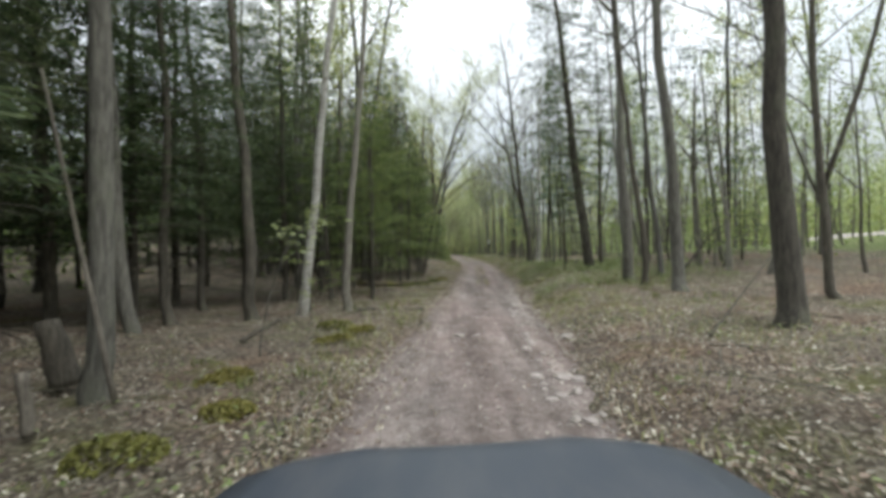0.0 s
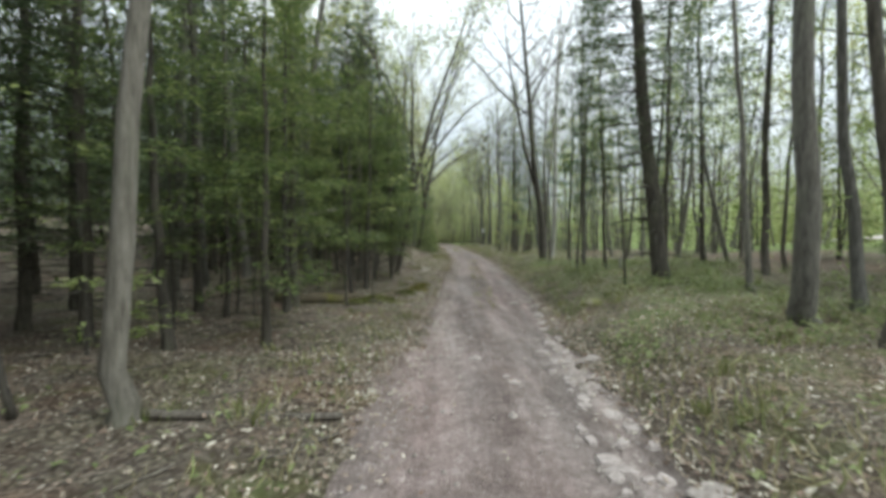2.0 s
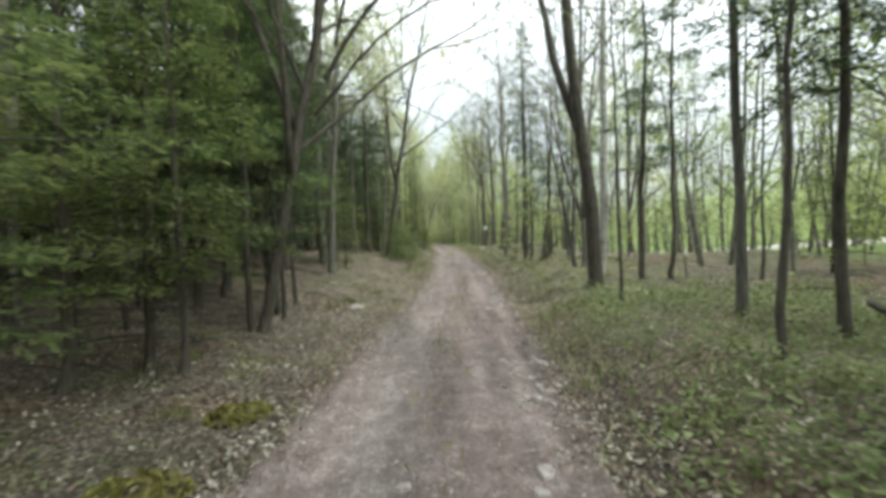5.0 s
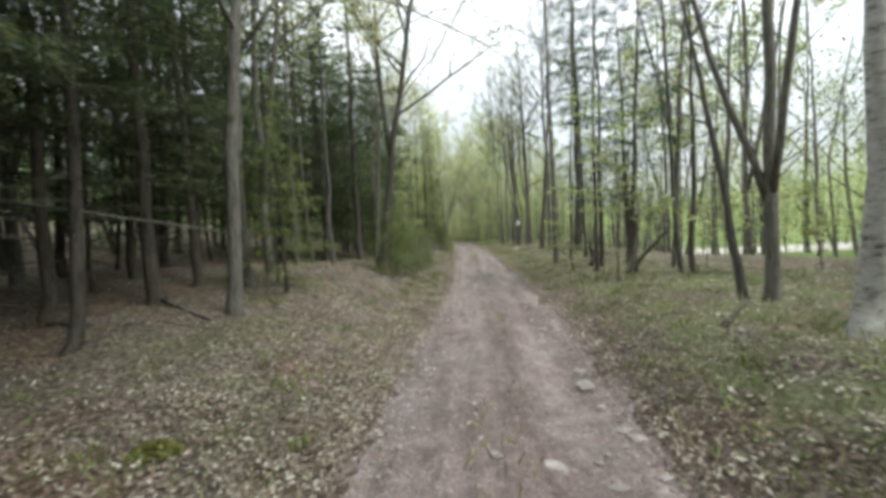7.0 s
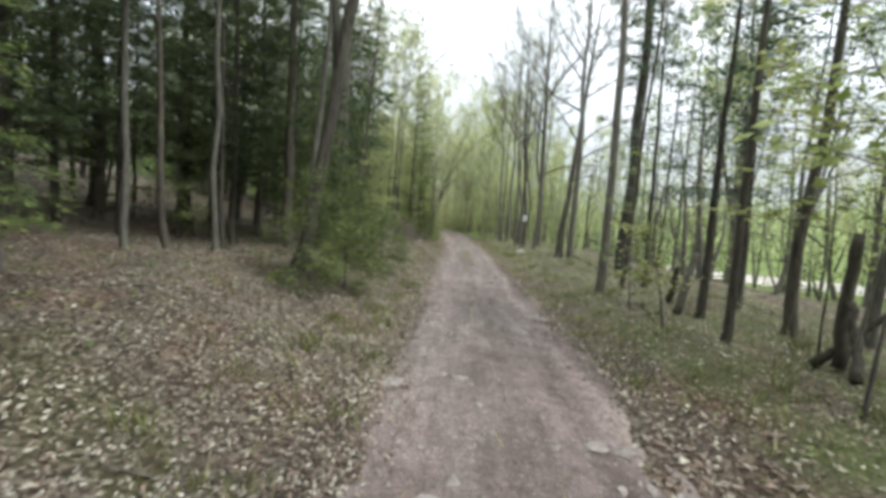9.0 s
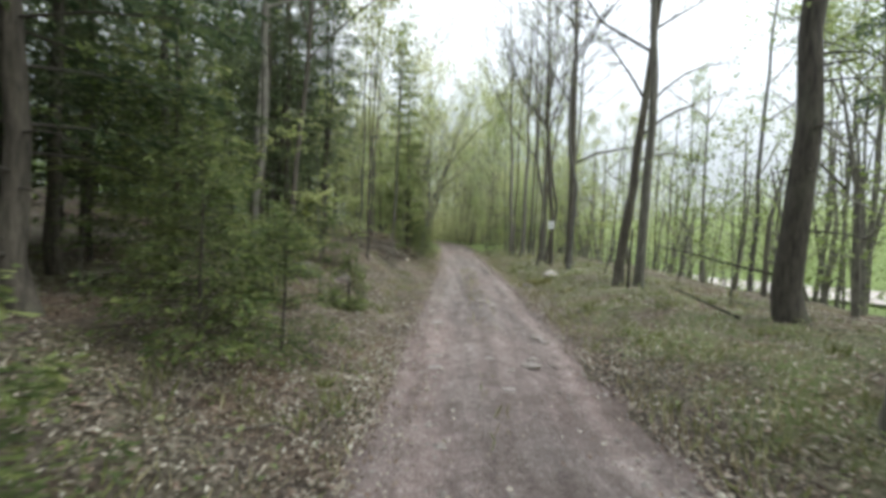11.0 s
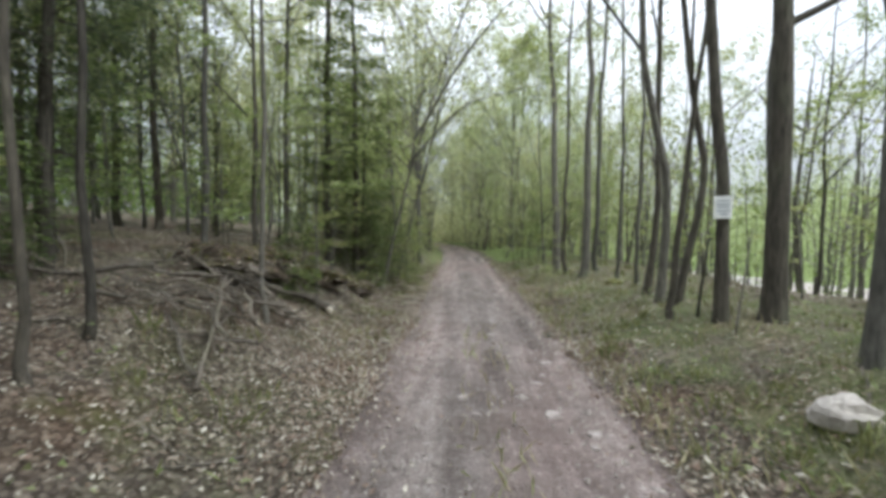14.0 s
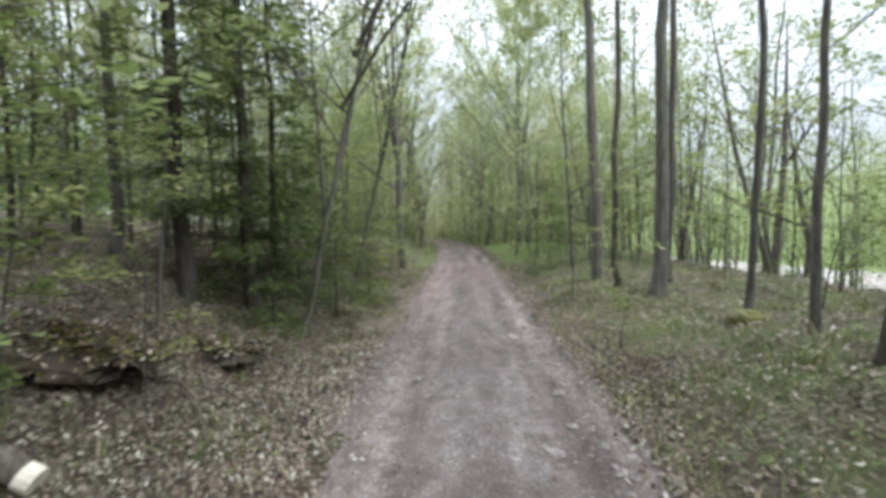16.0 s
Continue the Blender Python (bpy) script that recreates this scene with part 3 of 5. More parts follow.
def sapling(rand, height, d, leaf_count=160, leaf=0.09):
    """A thin understorey stem with flat tiers of young leaves."""
    trunk, wood, crown_b = Builder(), Builder(), Builder()
    line = trunk_line(rand, height, (rand.normal() * 0.08, rand.normal() * 0.08), (rand.normal() * 0.1, rand.normal() * 0.1), 8)
    trunk.tube(line, trunk_radius(line, d, height), 5)
    anchors = []
    for k in range(9):
        z = height * rand.uniform(0.22, 0.98)
        a = rand.uniform(0, 6.3)
        pts, _ = wander(rand, along_line(line, z), (math.cos(a), math.sin(a), 0.35), height * rand.uniform(0.18, 0.4), 4, 0.12, -0.02)
        wood.tube(pts, np.linspace(d * 0.25, 0.002, len(pts)), 3, False)
        for q in range(3):
            anchors.append(pts[1:])
    anchors = np.concatenate(anchors)
    pick = anchors[rand.integers(0, len(anchors), leaf_count)]
    crown_b.leaves(pick + rand.normal(size=pick.shape) * np.array([0.11, 0.11, 0.035]), leaf, rand, 0.8, 0.6)
    return trunk, wood, crown_b


def make_tree(name, builders, bark, foliage, label, category, group=""):
    trunk, wood, crown_b = builders[:3]
    root = new(name)
    part("trunk", trunk, bark, root, smooth=True)
    for limb in builders[3] if len(builders) > 3 else ():
        part("limb", limb, bark, root, smooth=True)
    if wood.v:
        tagged(part("fine_branching", wood, bark, root, smooth=True), kind="stuff")
    if crown_b.v:
        tagged(part("crown", crown_b, foliage, root), kind="stuff")
    return tagged(root, label, category, group)


def plant(ob, x, y, turn=0.0, size=1.0, sink=0.02, tip=(0, 0)):
    ob.matrix_basis = Matrix.Translation((x, y, ground_z(x, y) - sink)) @ pose(0, 0, 0, tip[0], tip[1], turn) @ Matrix.Diagonal((size, size, size, 1))
    return ob


def rnd(seed):
    return np.random.default_rng(seed)


BARKS = {"d": BARK_DARK, "g": BARK_GREY, "p": BARK_PALE, "b": BARK_BIRCH}
BARK_WORDS = {"d": "dark-barked", "g": "grey-barked", "p": "pale-barked", "b": "white-barked birch"}

# broadleaf trees: x, y, trunk diameter, height, lean per metre, curve, bark, forks, crown start
BROADLEAF = (
    (5.35, 6.85, 0.38, 15, -0.07, 0.01, "d", 0, 0.45), (6.0, 11.2, 0.32, 15, -0.09, 0.02, "g", 0, 0.45), (5.6, 12.3, 0.17, 12, -0.09, 0, "d", 0, 0.5),
    (5.85, 13.75, 0.32, 16, -0.03, 0, "g", 0, 0.5), (6.65, 15.9, 0.13, 11, -0.03, 0.0, "g", 0, 0.5), (6.9, 14.0, 0.18, 12, -0.06, 0, "g", 0, 0.5),
    (8.4, 9.5, 0.18, 13, -0.03, 0.04, "d", 1, 0.45), (9.3, 12.5, 0.2, 13, 0.02, 0, "g", 0, 0.4), (5.21, 22.0, 0.08, 9, 0.02, 0.06, "d", 0, 0.5),
    (6.05, 23.7, 0.14, 13, 0.0, 0, "g", 0, 0.5), (5.4, 25.9, 0.07, 7, 0.0, 0, "d", 0, 0.55), (8.0, 22.5, 0.14, 10, 0.03, 0, "d", 1, 0.35),
    (5.5, 27.75, 0.32, 15, -0.115, 0.02, "d", 1, 0.4), (6.75, 30.85, 0.28, 15, 0.04, 0.0, "b", 0, 0.55), (7.0, 32.7, 0.2, 11, -0.01, 0.02, "g", 2, 0.4),
    (6.75, 32.95, 0.14, 6, -0.12, -0.05, "g", 1, 0.4), (6.14, 38.6, 0.12, 9, 0.03, 0, "d", 0, 0.5), (6.0, 43.1, 0.22, 14, -0.025, 0.0, "g", 0, 0.5), (8.6, 39.2, 0.16, 14, 0.045, 0.03, "g", 1, 0.45), (7.7, 36.9, 0.115, 13, -0.045, 0.03, "g", 0, 0.45),
    (6.66, 43.55, 0.1, 11, 0.01, 0, "d", 0, 0.5), (6.95, 51.65, 0.27, 12, 0.10, 0.0, "d", 0, 0.5),
    (7.4, 51.4, 0.26, 14, 0.0, 0, "g", 0, 0.5), (6.68, 55.72, 0.17, 12, 0.0, 0.0, "g", 0, 0.5), (7.24, 57.9, 0.31, 15, 0.0, 0.0, "d", 0, 0.5),
    (6.55, 57.92, 0.19, 13, 0.0, 0.0, "d", 0, 0.35), (6.6, 59.35, 0.14, 12, 0.0, 0.0, "d", 0, 0.3), (6.58, 59.98, 0.17, 13, 0.0, 0.0, "g", 0, 0.35),
    (6.15, 58.6, 0.11, 9, 0.05, 0.04, "d", 0, 0.5), (6.8, 61.7, 0.1, 10, 0, 0, "g", 0, 0.5), (6.6, 62.6, 0.1, 11, 0.02, 0, "g", 0, 0.5), (6.35, 64.7, 0.24, 15, 0.02, 0, "g", 0, 0.5),
    (7.05, 65.7, 0.16, 14, 0.03, 0, "g", 0, 0.5), (6.15, 66.1, 0.14, 13, -0.01, 0, "d", 0, 0.5), (6.2, 67.4, 0.27, 15, -0.03, 0, "g", 0, 0.5), 
    (6.3, 84, 0.32, 15, -0.03, 0, "g", 1, 0.3),
    (-3.8, 5.0, 0.27, 14, 0.02, 0, "g", 0, 0.6), (-4.3, 10.3, 0.28, 13, 0.0, 0, "d", 0, 0.6), (-3.3, 10.6, 0.23, 13, 0.15, 0, "b", 0, 0.6), (-2.43, 11.55, 0.22, 13, 0.09, 0.0, "p", 0, 0.6),
    (-5.6, 8.2, 0.24, 14, 0.0, 0, "g", 0, 0.6), (-0.95, 25.7, 0.2, 12, 0.2, 0.1, "d", 2, 0.25), (-1.5, 33.1, 0.24, 13, 0.07, 0, "g", 0, 0.3),
    (-0.55, 41.2, 0.27, 15, 0.17, 0.03, "d", 1, 0.3), (-0.9, 42.5, 0.15, 12, 0.05, 0, "g", 0, 0.4), (-2.86, 39.7, 0.11, 11, 0.02, 0, "g", 0, 0.5), (-2.6, 40.4, 0.11, 11, 0.0, 0, "d", 0, 0.5), (-2.1, 41.0, 0.12, 12, 0.02, 0, "g", 0, 0.5),
    (-2.0, 50.3, 0.2, 14, 0.03, 0, "g", 1, 0.4), (-1.7, 50.9, 0.16, 13, 0.05, 0, "d", 0, 0.4), (-0.24, 54.46, 0.075, 10, -0.01, 0, "d", 0, 0.5), (-0.46, 55.25, 0.08, 11, 0.02, 0, "d", 0, 0.5), (0.19, 57.4, 0.08, 9, 0.02, 0, "g", 0, 0.5),
    (-3.3, 56.1, 0.14, 12, 0.01, 0, "g", 0, 0.5), (-1.4, 58.7, 0.12, 12, 0.0, 0, "g", 0, 0.5), (-1.6, 62.6, 0.15, 12, 0.03, 0, "g", 0, 0.4), (0.7, 63.0, 0.085, 9, 0.22, 0.1, "g", 2, 0.25), (0.75, 65.5, 0.075, 10, 0.2, 0.08, "g", 1, 0.25), (7.57, 58.1, 0.12, 12, 0.03, 0.02, "g", 0, 0.45), (6.6, 60.65, 0.15, 12, 0.0, 0.0, "d", 0, 0.35),
)
def long_limb(rand, builders, start, tip, r0):
    """A long nearly bare limb with side twigs, added to a tree's builders."""
    a, b = np.array(start, float), np.array(tip, float)
    q = np.linspace(0, 1, 9)
    pts = a + (b - a) * q[:, None]
    pts[:, 2] += 0.12 * np.linalg.norm(b - a) * np.sin(q * 3.14)
    pts[1:] += np.cumsum(rand.normal(size=(8, 3)), axis=0) * 0.03
    limb_b = Builder()
    limb_b.tube(pts, np.linspace(r0, 0.007, 9), 6, False)
    builders[3].append(limb_b)
    for _ in range(12):
        i = int(rand.integers(2, 9))
        tw, _e = wander(rand, pts[i], (b - a) / np.linalg.norm(b - a) + rand.normal(size=3) * 0.6, rand.uniform(0.4, 1.1), 4, 0.2, 0.03)
        builders[1].tube(tw, np.linspace(0.009, 0.003, 5), 3, False)
        builders[2].leaves(tw[rand.integers(2, 5, 6)] + rand.normal(size=(6, 3)) * 0.08, 0.07, rand, 0.5, 0.6)


# limbs that stand out: tree, start and tip from its foot, thickness
REACHING = {(7.24, 57.9): (((0.0, 0, 4.1), (3.2, -0.5, 4.6), 0.06), ((0, 0, 6.0), (-1.6, -0.8, 8.0), 0.05)),
         (6.95, 51.65): (((0.35, 0, 3.3), (2.2, 0.3, 3.5), 0.03), ((0.4, 0, 4.0), (2.4, -0.3, 5.2), 0.04), ((0.45, 0, 4.6), (2.7, 0.2, 6.0), 0.04), ((0.4, 0, 5.0), (-1.2, -0.3, 6.6), 0.035)),
         (0.7, 63.0): (((0.9, 0.0, 3.9), (4.4, -1.4, 7.4), 0.045), ((0.7, 0.0, 3.2), (3.2, -1.8, 4.6), 0.03)),
         (-0.95, 25.7): (((1.2, 0.2, 4.4), (4.6, 0.6, 7.6), 0.05), ((1.0, 0.2, 3.8), (4.2, -0.8, 5.6), 0.035), ((1.4, 0.2, 5.0), (3.0, -1.2, 8.2), 0.035))}

# crooked trunks: height and sideways shift
CROOKED = {(7.24, 57.9): ((0, 0), (3.0, -0.02), (15, -0.3)), (6.68, 55.72): ((0, 0), (1.1, 0.07), (2.2, 0.13), (2.9, 0.17), (3.6, 0.0), (4.3, -0.15), (6.0, -0.2), (12, 0.2)),
           (6.55, 57.92): ((0, 0), (2.0, -0.02), (3.1, -0.16), (6.0, -0.4), (13, -0.6)),
           (6.6, 59.35): ((0, 0), (0.9, 0.17), (1.6, 0.32), (2.4, 0.43), (3.0, 0.3), (3.9, 0.14), (6.0, -0.1), (12, 0.1)),
           (6.58, 59.98): ((0, 0), (1.5, 0.09), (2.4, 0.08), (3.3, -0.15), (4.5, -0.4), (13, -0.8)),
           (6.6, 60.65): ((0, 0), (1.0, 0.13), (2.0, 0.2), (3.5, 0.16), (12, 0.1))}

# trees in fuller leaf over the edge of the track
LUSH = {(-0.95, 25.7), (-0.55, 41.2), (-0.9, 42.5), (0.7, 63.0), (-1.6, 62.6)}
for k, (x, y, d, h, lx, cx, bark, forks, cr) in enumerate(BROADLEAF):
    r = rnd(100 + k)
    slim = d < 0.16
    full = y > 70
    lush = (x, y) in LUSH
    t = broadleaf(r, h, d, (lx, r.normal() * 0.02), (cx, 0), cr, 16 if full else 14 if lush else 7 if slim else 12, 15000 if full else 5200 if lush else 300 if slim and x > 4 else 800 if slim else 650 if x > 4 else 1700, 0.17 if full else 0.075 if x > 4 else 0.1, 0.72 if full else 0.6 if lush else 0.38 if slim else 0.48, forks, 9, 13 if x > 4 and not full else 8, True, bends=CROOKED.get((x, y), ()))
    for start, tip, r0 in REACHING.get((x, y), ()):
        long_limb(r, t, start, tip, r0)
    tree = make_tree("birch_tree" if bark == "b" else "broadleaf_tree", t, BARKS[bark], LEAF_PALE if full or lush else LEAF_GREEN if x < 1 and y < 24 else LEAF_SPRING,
                     ("slim " if slim else "") + BARK_WORDS[bark] + (" tree, forked," if forks else " tree") + " with sparse young spring leaves", "tree", "trees along the track")
    plant(tree, x, y)

# a tree whose long limb reaches over the track
r = rnd(199)
arch_tree = broadleaf(r, 12, 0.2, (0.03, 0), (0.02, 0), 0.35, 8, 1300, 0.1, 0.4, 0, 9, 4, True)
reach = Builder()
limb_line = np.array([(0.15, 0.0, 5.2), (0.9, 0.2, 6.3), (2.2, 0.5, 6.6), (3.6, 0.7, 6.3), (5.2, 0.8, 5.5), (6.0, 0.9, 5.0)])
reach.tube(limb_line, np.linspace(0.05, 0.008, 6), 6)
arch_tree[3].append(reach)
for q in range(14):
    i = int(r.integers(1, 6))
    tw, _ = wander(r, limb_line[i], (r.normal(), r.normal(), r.uniform(-0.4, 0.5)), r.uniform(0.5, 1.3), 4, 0.2, 0)
    arch_tree[1].tube(tw, np.linspace(0.01, 0.003, 5), 3, False)
    arch_tree[2].leaves(tw[r.integers(1, 5, 14)] + r.normal(size=(14, 3)) * 0.1, 0.09, r, 0.5, 0.62)
plant(make_tree("broadleaf_tree", arch_tree, BARK_GREY, LEAF_SPRING, "grey-barked tree with one long limb arching over the track", "tree", "trees along the track"), -2.4, 35.5)

# conifers that stand close: x, y, diameter, height, lean, low boughs, reach, kind
CONIFERS = (
    (6.25, 18.5, 0.40, 16, -0.09, 0.2, 2.6, "n"), (6.5, 22.6, 0.12, 11, -0.02, 0.25, 1.7, "n"), (8.2, 17.6, 0.17, 13, 0.0, 0.28, 2.4, "b"), (9.6, 15.0, 0.18, 13, 0.0, 0.26, 2.4, "b"), (7.5, 20.6, 0.14, 12, 0.0, 0.28, 2.2, "b"), (9.2, 21.5, 0.16, 12, 0.0, 0.3, 2.2, "b"), (7.2, 28.9, 0.14, 10, 0.0, 0.28, 1.5, "b"), (7.7, 28.5, 0.12, 10, 0.01, 0.3, 1.4, "b"),
    (6.9, 40.6, 0.15, 9, 0.0, 0.25, 1.9, "b"), (7.44, 39.2, 0.17, 10, 0.03, 0.3, 1.8, "b"), (8.1, 41.5, 0.16, 10, 0.0, 0.25, 1.9, "b"), (7.8, 36.5, 0.14, 9, 0.02, 0.35, 1.6, "b"), (7.3, 43.8, 0.13, 8, 0.0, 0.3, 1.6, "b"),
    (7.9, 46.8, 0.42, 15, 0.02, 0.4, 1.8, "n"),
    (-2.2, 14.5, 0.14, 6.5, 0.02, 0.16, 2.2, "y"), (-3.4, 14.0, 0.16, 6.5, 0.0, 0.25, 2.0, "y"), (-2.6, 16.8, 0.15, 7.0, 0.03, 0.3, 1.5, "y"), (-1.5, 20.55, 0.15, 6.5, 0.03, 0.2, 2.1, "y"), (-1.75, 19.6, 0.1, 6.0, -0.05, 0.26, 1.6, "y"), (-1.0, 23.3, 0.1, 6.5, 0.0, 0.22, 1.7, "y"), (-1.2, 25.8, 0.12, 7.5, -0.02, 0.2, 1.8, "y"), (-2.77, 17.9, 0.2, 9.0, 0.02, 0.4, 1.4, "y"), (-3.3, 19.3, 0.15, 6.5, 0.0, 0.25, 1.6, "y"),
    (-1.6, 23.6, 0.13, 7, 0.02, 0.18, 2.0, "y"), (-2.06, 22.86, 0.15, 7.2, 0.0, 0.16, 2.1, "y"), (-1.26, 27.35, 0.17, 10, -0.1, 0.3, 1.9, "n"), (-1.04, 27.0, 0.09, 7, -0.04, 0.25, 1.5, "n"), (-4.4, 20.6, 0.15, 5.5, 0.0, 0.2, 2.0, "y"), (-4.2, 24.5, 0.15, 6, 0.0, 0.22, 2.0, "y"),
    (-6.4, 6.0, 0.22, 13, 0.0, 0.25, 2.4, "n"), (-7.2, 10.5, 0.22, 13, 0.0, 0.2, 2.4, "n"), (-5.5, 9.2, 0.2, 13, 0.0, 0.16, 2.2, "n"), (-6.3, 12.0, 0.2, 13, 0.0, 0.16, 2.3, "n"), (-8.6, 8.0, 0.22, 13, 0.0, 0.14, 2.5, "n"), (-5.6, 13.2, 0.2, 12, 0.0, 0.2, 2.3, "n"), (-7.4, 17.5, 0.2, 10, 0.0, 0.4, 1.8, "n"),
    (-2.1, 29.05, 0.14, 14, -0.05, 0.3, 1.8, "n"), (-1.29, 28.5, 0.09, 8, -0.03, 0.35, 1.4, "n"), (-3.1, 27.6, 0.18, 12, 0.0, 0.4, 2.0, "n"), (-3.9, 30.6, 0.22, 16, 0.0, 0.18, 2.4, "n"), (-5.2, 28.4, 0.22, 13, 0.0, 0.16, 2.6, "n"), (-2.9, 31.4, 0.17, 15, 0.0, 0.24, 2.1, "n"), (-2.6, 57.0, 0.17, 13, 0.0, 0.2, 2.0, "n"), (-3.6, 55.2, 0.2, 13, 0.0, 0.16, 2.2, "n"), (-4.7, 57.4, 0.2, 13, 0.0, 0.16, 2.2, "n"), (-5.6, 55.6, 0.22, 13, 0.0, 0.14, 2.4, "n"), (-2.2, 55.9, 0.12, 12, 0.02, 0.45, 1.7, "n"), (-6.6, 58.2, 0.2, 13, 0.0, 0.3, 2.4, "n"), (-3.4, 29.5, 0.16, 11, 0.0, 0.22, 2.0, "n"), (-4.2, 32.5, 0.2, 16, 0.0, 0.2, 2.2, "n"), (-3.6, 35.5, 0.2, 16, 0.0, 0.2, 2.1, "n"), (-5.0, 38.0, 0.2, 12, 0.0, 0.18, 2.2, "n"),
    (-4.6, 42.0, 0.2, 12, 0.0, 0.18, 2.2, "n"), (-3.2, 44.0, 0.18, 11, 0.0, 0.16, 2.1, "n"), (-0.35, 62.1, 0.2, 11, 0.02, 0.1, 1.25, "y"), (0.1, 62.8, 0.18, 10, 0.0, 0.1, 1.5, "y"), (0.1, 63.6, 0.12, 6, 0.02, 0.1, 1.4, "y"),
    (-5.0, 14.6, 0.19, 12, 0.0, 0.14, 2.3, "n"), (-6.7, 15.4, 0.2, 13, 0.0, 0.12, 2.4, "n"), (-7.9, 13.4, 0.22, 13, 0.0, 0.12, 2.5, "n"), (-4.6, 17.2, 0.17, 11, 0.0, 0.16, 2.1, "n"), (-6.2, 60.6, 0.2, 13, 0.0, 0.14, 2.4, "n"), (-4.9, 62.4, 0.19, 13, 0.0, 0.2, 2.3, "n"), (-7.2, 64.0, 0.2, 13, 0.0, 0.14, 2.4, "n"),
)
WORDS = {"n": ("dark green hemlock with drooping boughs and dead lower twigs", NEEDLE, BARK_DARK), "y": ("young bushy hemlock with dense soft green boughs", NEEDLE_YOUNG, BARK_DARK), "b": ("thin blue-green pine with open level boughs", NEEDLE_BLUE, BARK_DARK)}
for k, (x, y, d, h, lx, low, reach, kind) in enumerate(CONIFERS):
    r = rnd(300 + k)
    t = conifer(r, h, d, (lx, r.normal() * 0.015), (0, 0), low, reach, 210 if kind == "b" else 265, 0.105, 0.5 if kind == "b" else 0.44 if kind == "y" else 0.36, 34 if k == 0 else 26 if x < 0 else 14, 9, 0.06 if kind == "b" else 0.26, 4 if kind == "b" else 5)
    plant(make_tree("conifer", t, WORDS[kind][2], WORDS[kind][1], WORDS[kind][0], "tree", "conifers along the track"), x, y)

# low hemlock bushes on the bank: x, y, height
for k, (x, y, h) in enumerate(((0.05, 40.0, 2.0), (0.35, 41.3, 1.7), (0.0, 44.2, 2.3), (0.45, 45.2, 1.9), (-0.7, 45.4, 2.8), (-0.5, 47.2, 1.7), (-1.6, 46.3, 3.2), (0.55, 48.3, 1.2), (-1.2, 52.6, 1.6), (-2.4, 53.4, 2.0), (-3.2, 52.2, 2.4), (-2.6, 56.4, 2.0), (0.0, 58.9, 1.3), (0.9, 66.5, 2.0), (0.4, 69, 2.6), (0.35, 62.9, 2.2), (0.75, 64.6, 2.0), (0.0, 64.8, 2.6))):
    t = conifer(rnd(500 + k), h, 0.05, (0, 0), (0, 0), 0.04, h * 0.55, 110, 0.095, 0.15, 0, 5, 0.22, 5)
    plant(make_tree("hemlock_bush", t, BARK_DARK, NEEDLE_YOUNG, "low soft green hemlock bush on the leafy bank", "bush", "hemlock bushes on the bank"), x, y)

# patterns for the wood further in, each copied many times
PATTERNS = {"arch": [], "leafy": [], "tall": [], "hem": [], "young": [], "sap": [], "pole": []}
for k in range(5):
    r = rnd(700 + k)
    PATTERNS["tall"].append(make_tree("broadleaf_tree", broadleaf(r, r.uniform(13, 16), r.uniform(0.16, 0.26), (r.normal() * 0.03, r.normal() * 0.03), (r.normal() * 0.05, 0), 0.3, 8, 2600, 0.13, 0.45, k % 2, 5, 3, False, True),
                            BARK_GREY, LEAF_SPRING, "tall grey-barked tree with sparse yellow-green leaves", "tree", "trees in the wood"))
for k in range(4):
    r = rnd(720 + k)
    PATTERNS["hem"].append(make_tree("conifer", conifer(r, r.uniform(11, 14), 0.22, (0, 0), (0, 0), 0.14, 2.4, 190, 0.17, 0.46, 9, 6, 0.24, 4),
                           BARK_DARK, NEEDLE, "dark green hemlock in deep shade with drooping boughs", "tree", "conifers in the wood"))
for k in range(3):
    r = rnd(740 + k)
    PATTERNS["young"].append(make_tree("conifer", conifer(r, r.uniform(4, 6), 0.09, (0, 0), (0, 0), 0.1, 1.5, 130, 0.115, 0.32, 5, 5, 0.22, 4),
                             BARK_DARK, NEEDLE_YOUNG, "young green hemlock under taller trees", "tree", "young conifers in the wood"))
for k in range(5):
    PATTERNS["sap"].append(make_tree("sapling", sapling(rnd(760 + k), rnd(760 + k).uniform(1.6, 3.6), 0.03, 300, 0.11),
                           BARK_GREY, LEAF_SPRING, "thin sapling with flat tiers of fresh green leaves", "sapling", "saplings in the wood"))
for k in range(3):
    r = rnd(780 + k)
    PATTERNS["pole"].append(make_tree("bare_tree", broadleaf(r, r.uniform(7, 11), 0.1, (r.normal() * 0.04, r.normal() * 0.04), (0, 0), 0.3, 6, 60, 0.1, 0.3, 0, 5),
                            BARK_DARK, LEAF_SPRING, "thin bare-stemmed tree with few leaves", "tree", "thin trees in the wood"))

# the odd ones take the pale leaf: haze and brightness put into colour
for k in range(4):
    r = rnd(800 + k)
    PATTERNS["leafy"].append(make_tree("broadleaf_tree", broadleaf(r, r.uniform(8, 11), r.uniform(0.1, 0.16), (r.normal() * 0.04, r.normal() * 0.04), (r.normal() * 0.08, 0), 0.14, 11, 3600, 0.12, 0.5, k % 2, 5, 3, False, True),
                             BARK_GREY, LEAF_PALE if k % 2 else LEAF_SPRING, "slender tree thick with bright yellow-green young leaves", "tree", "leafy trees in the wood"))

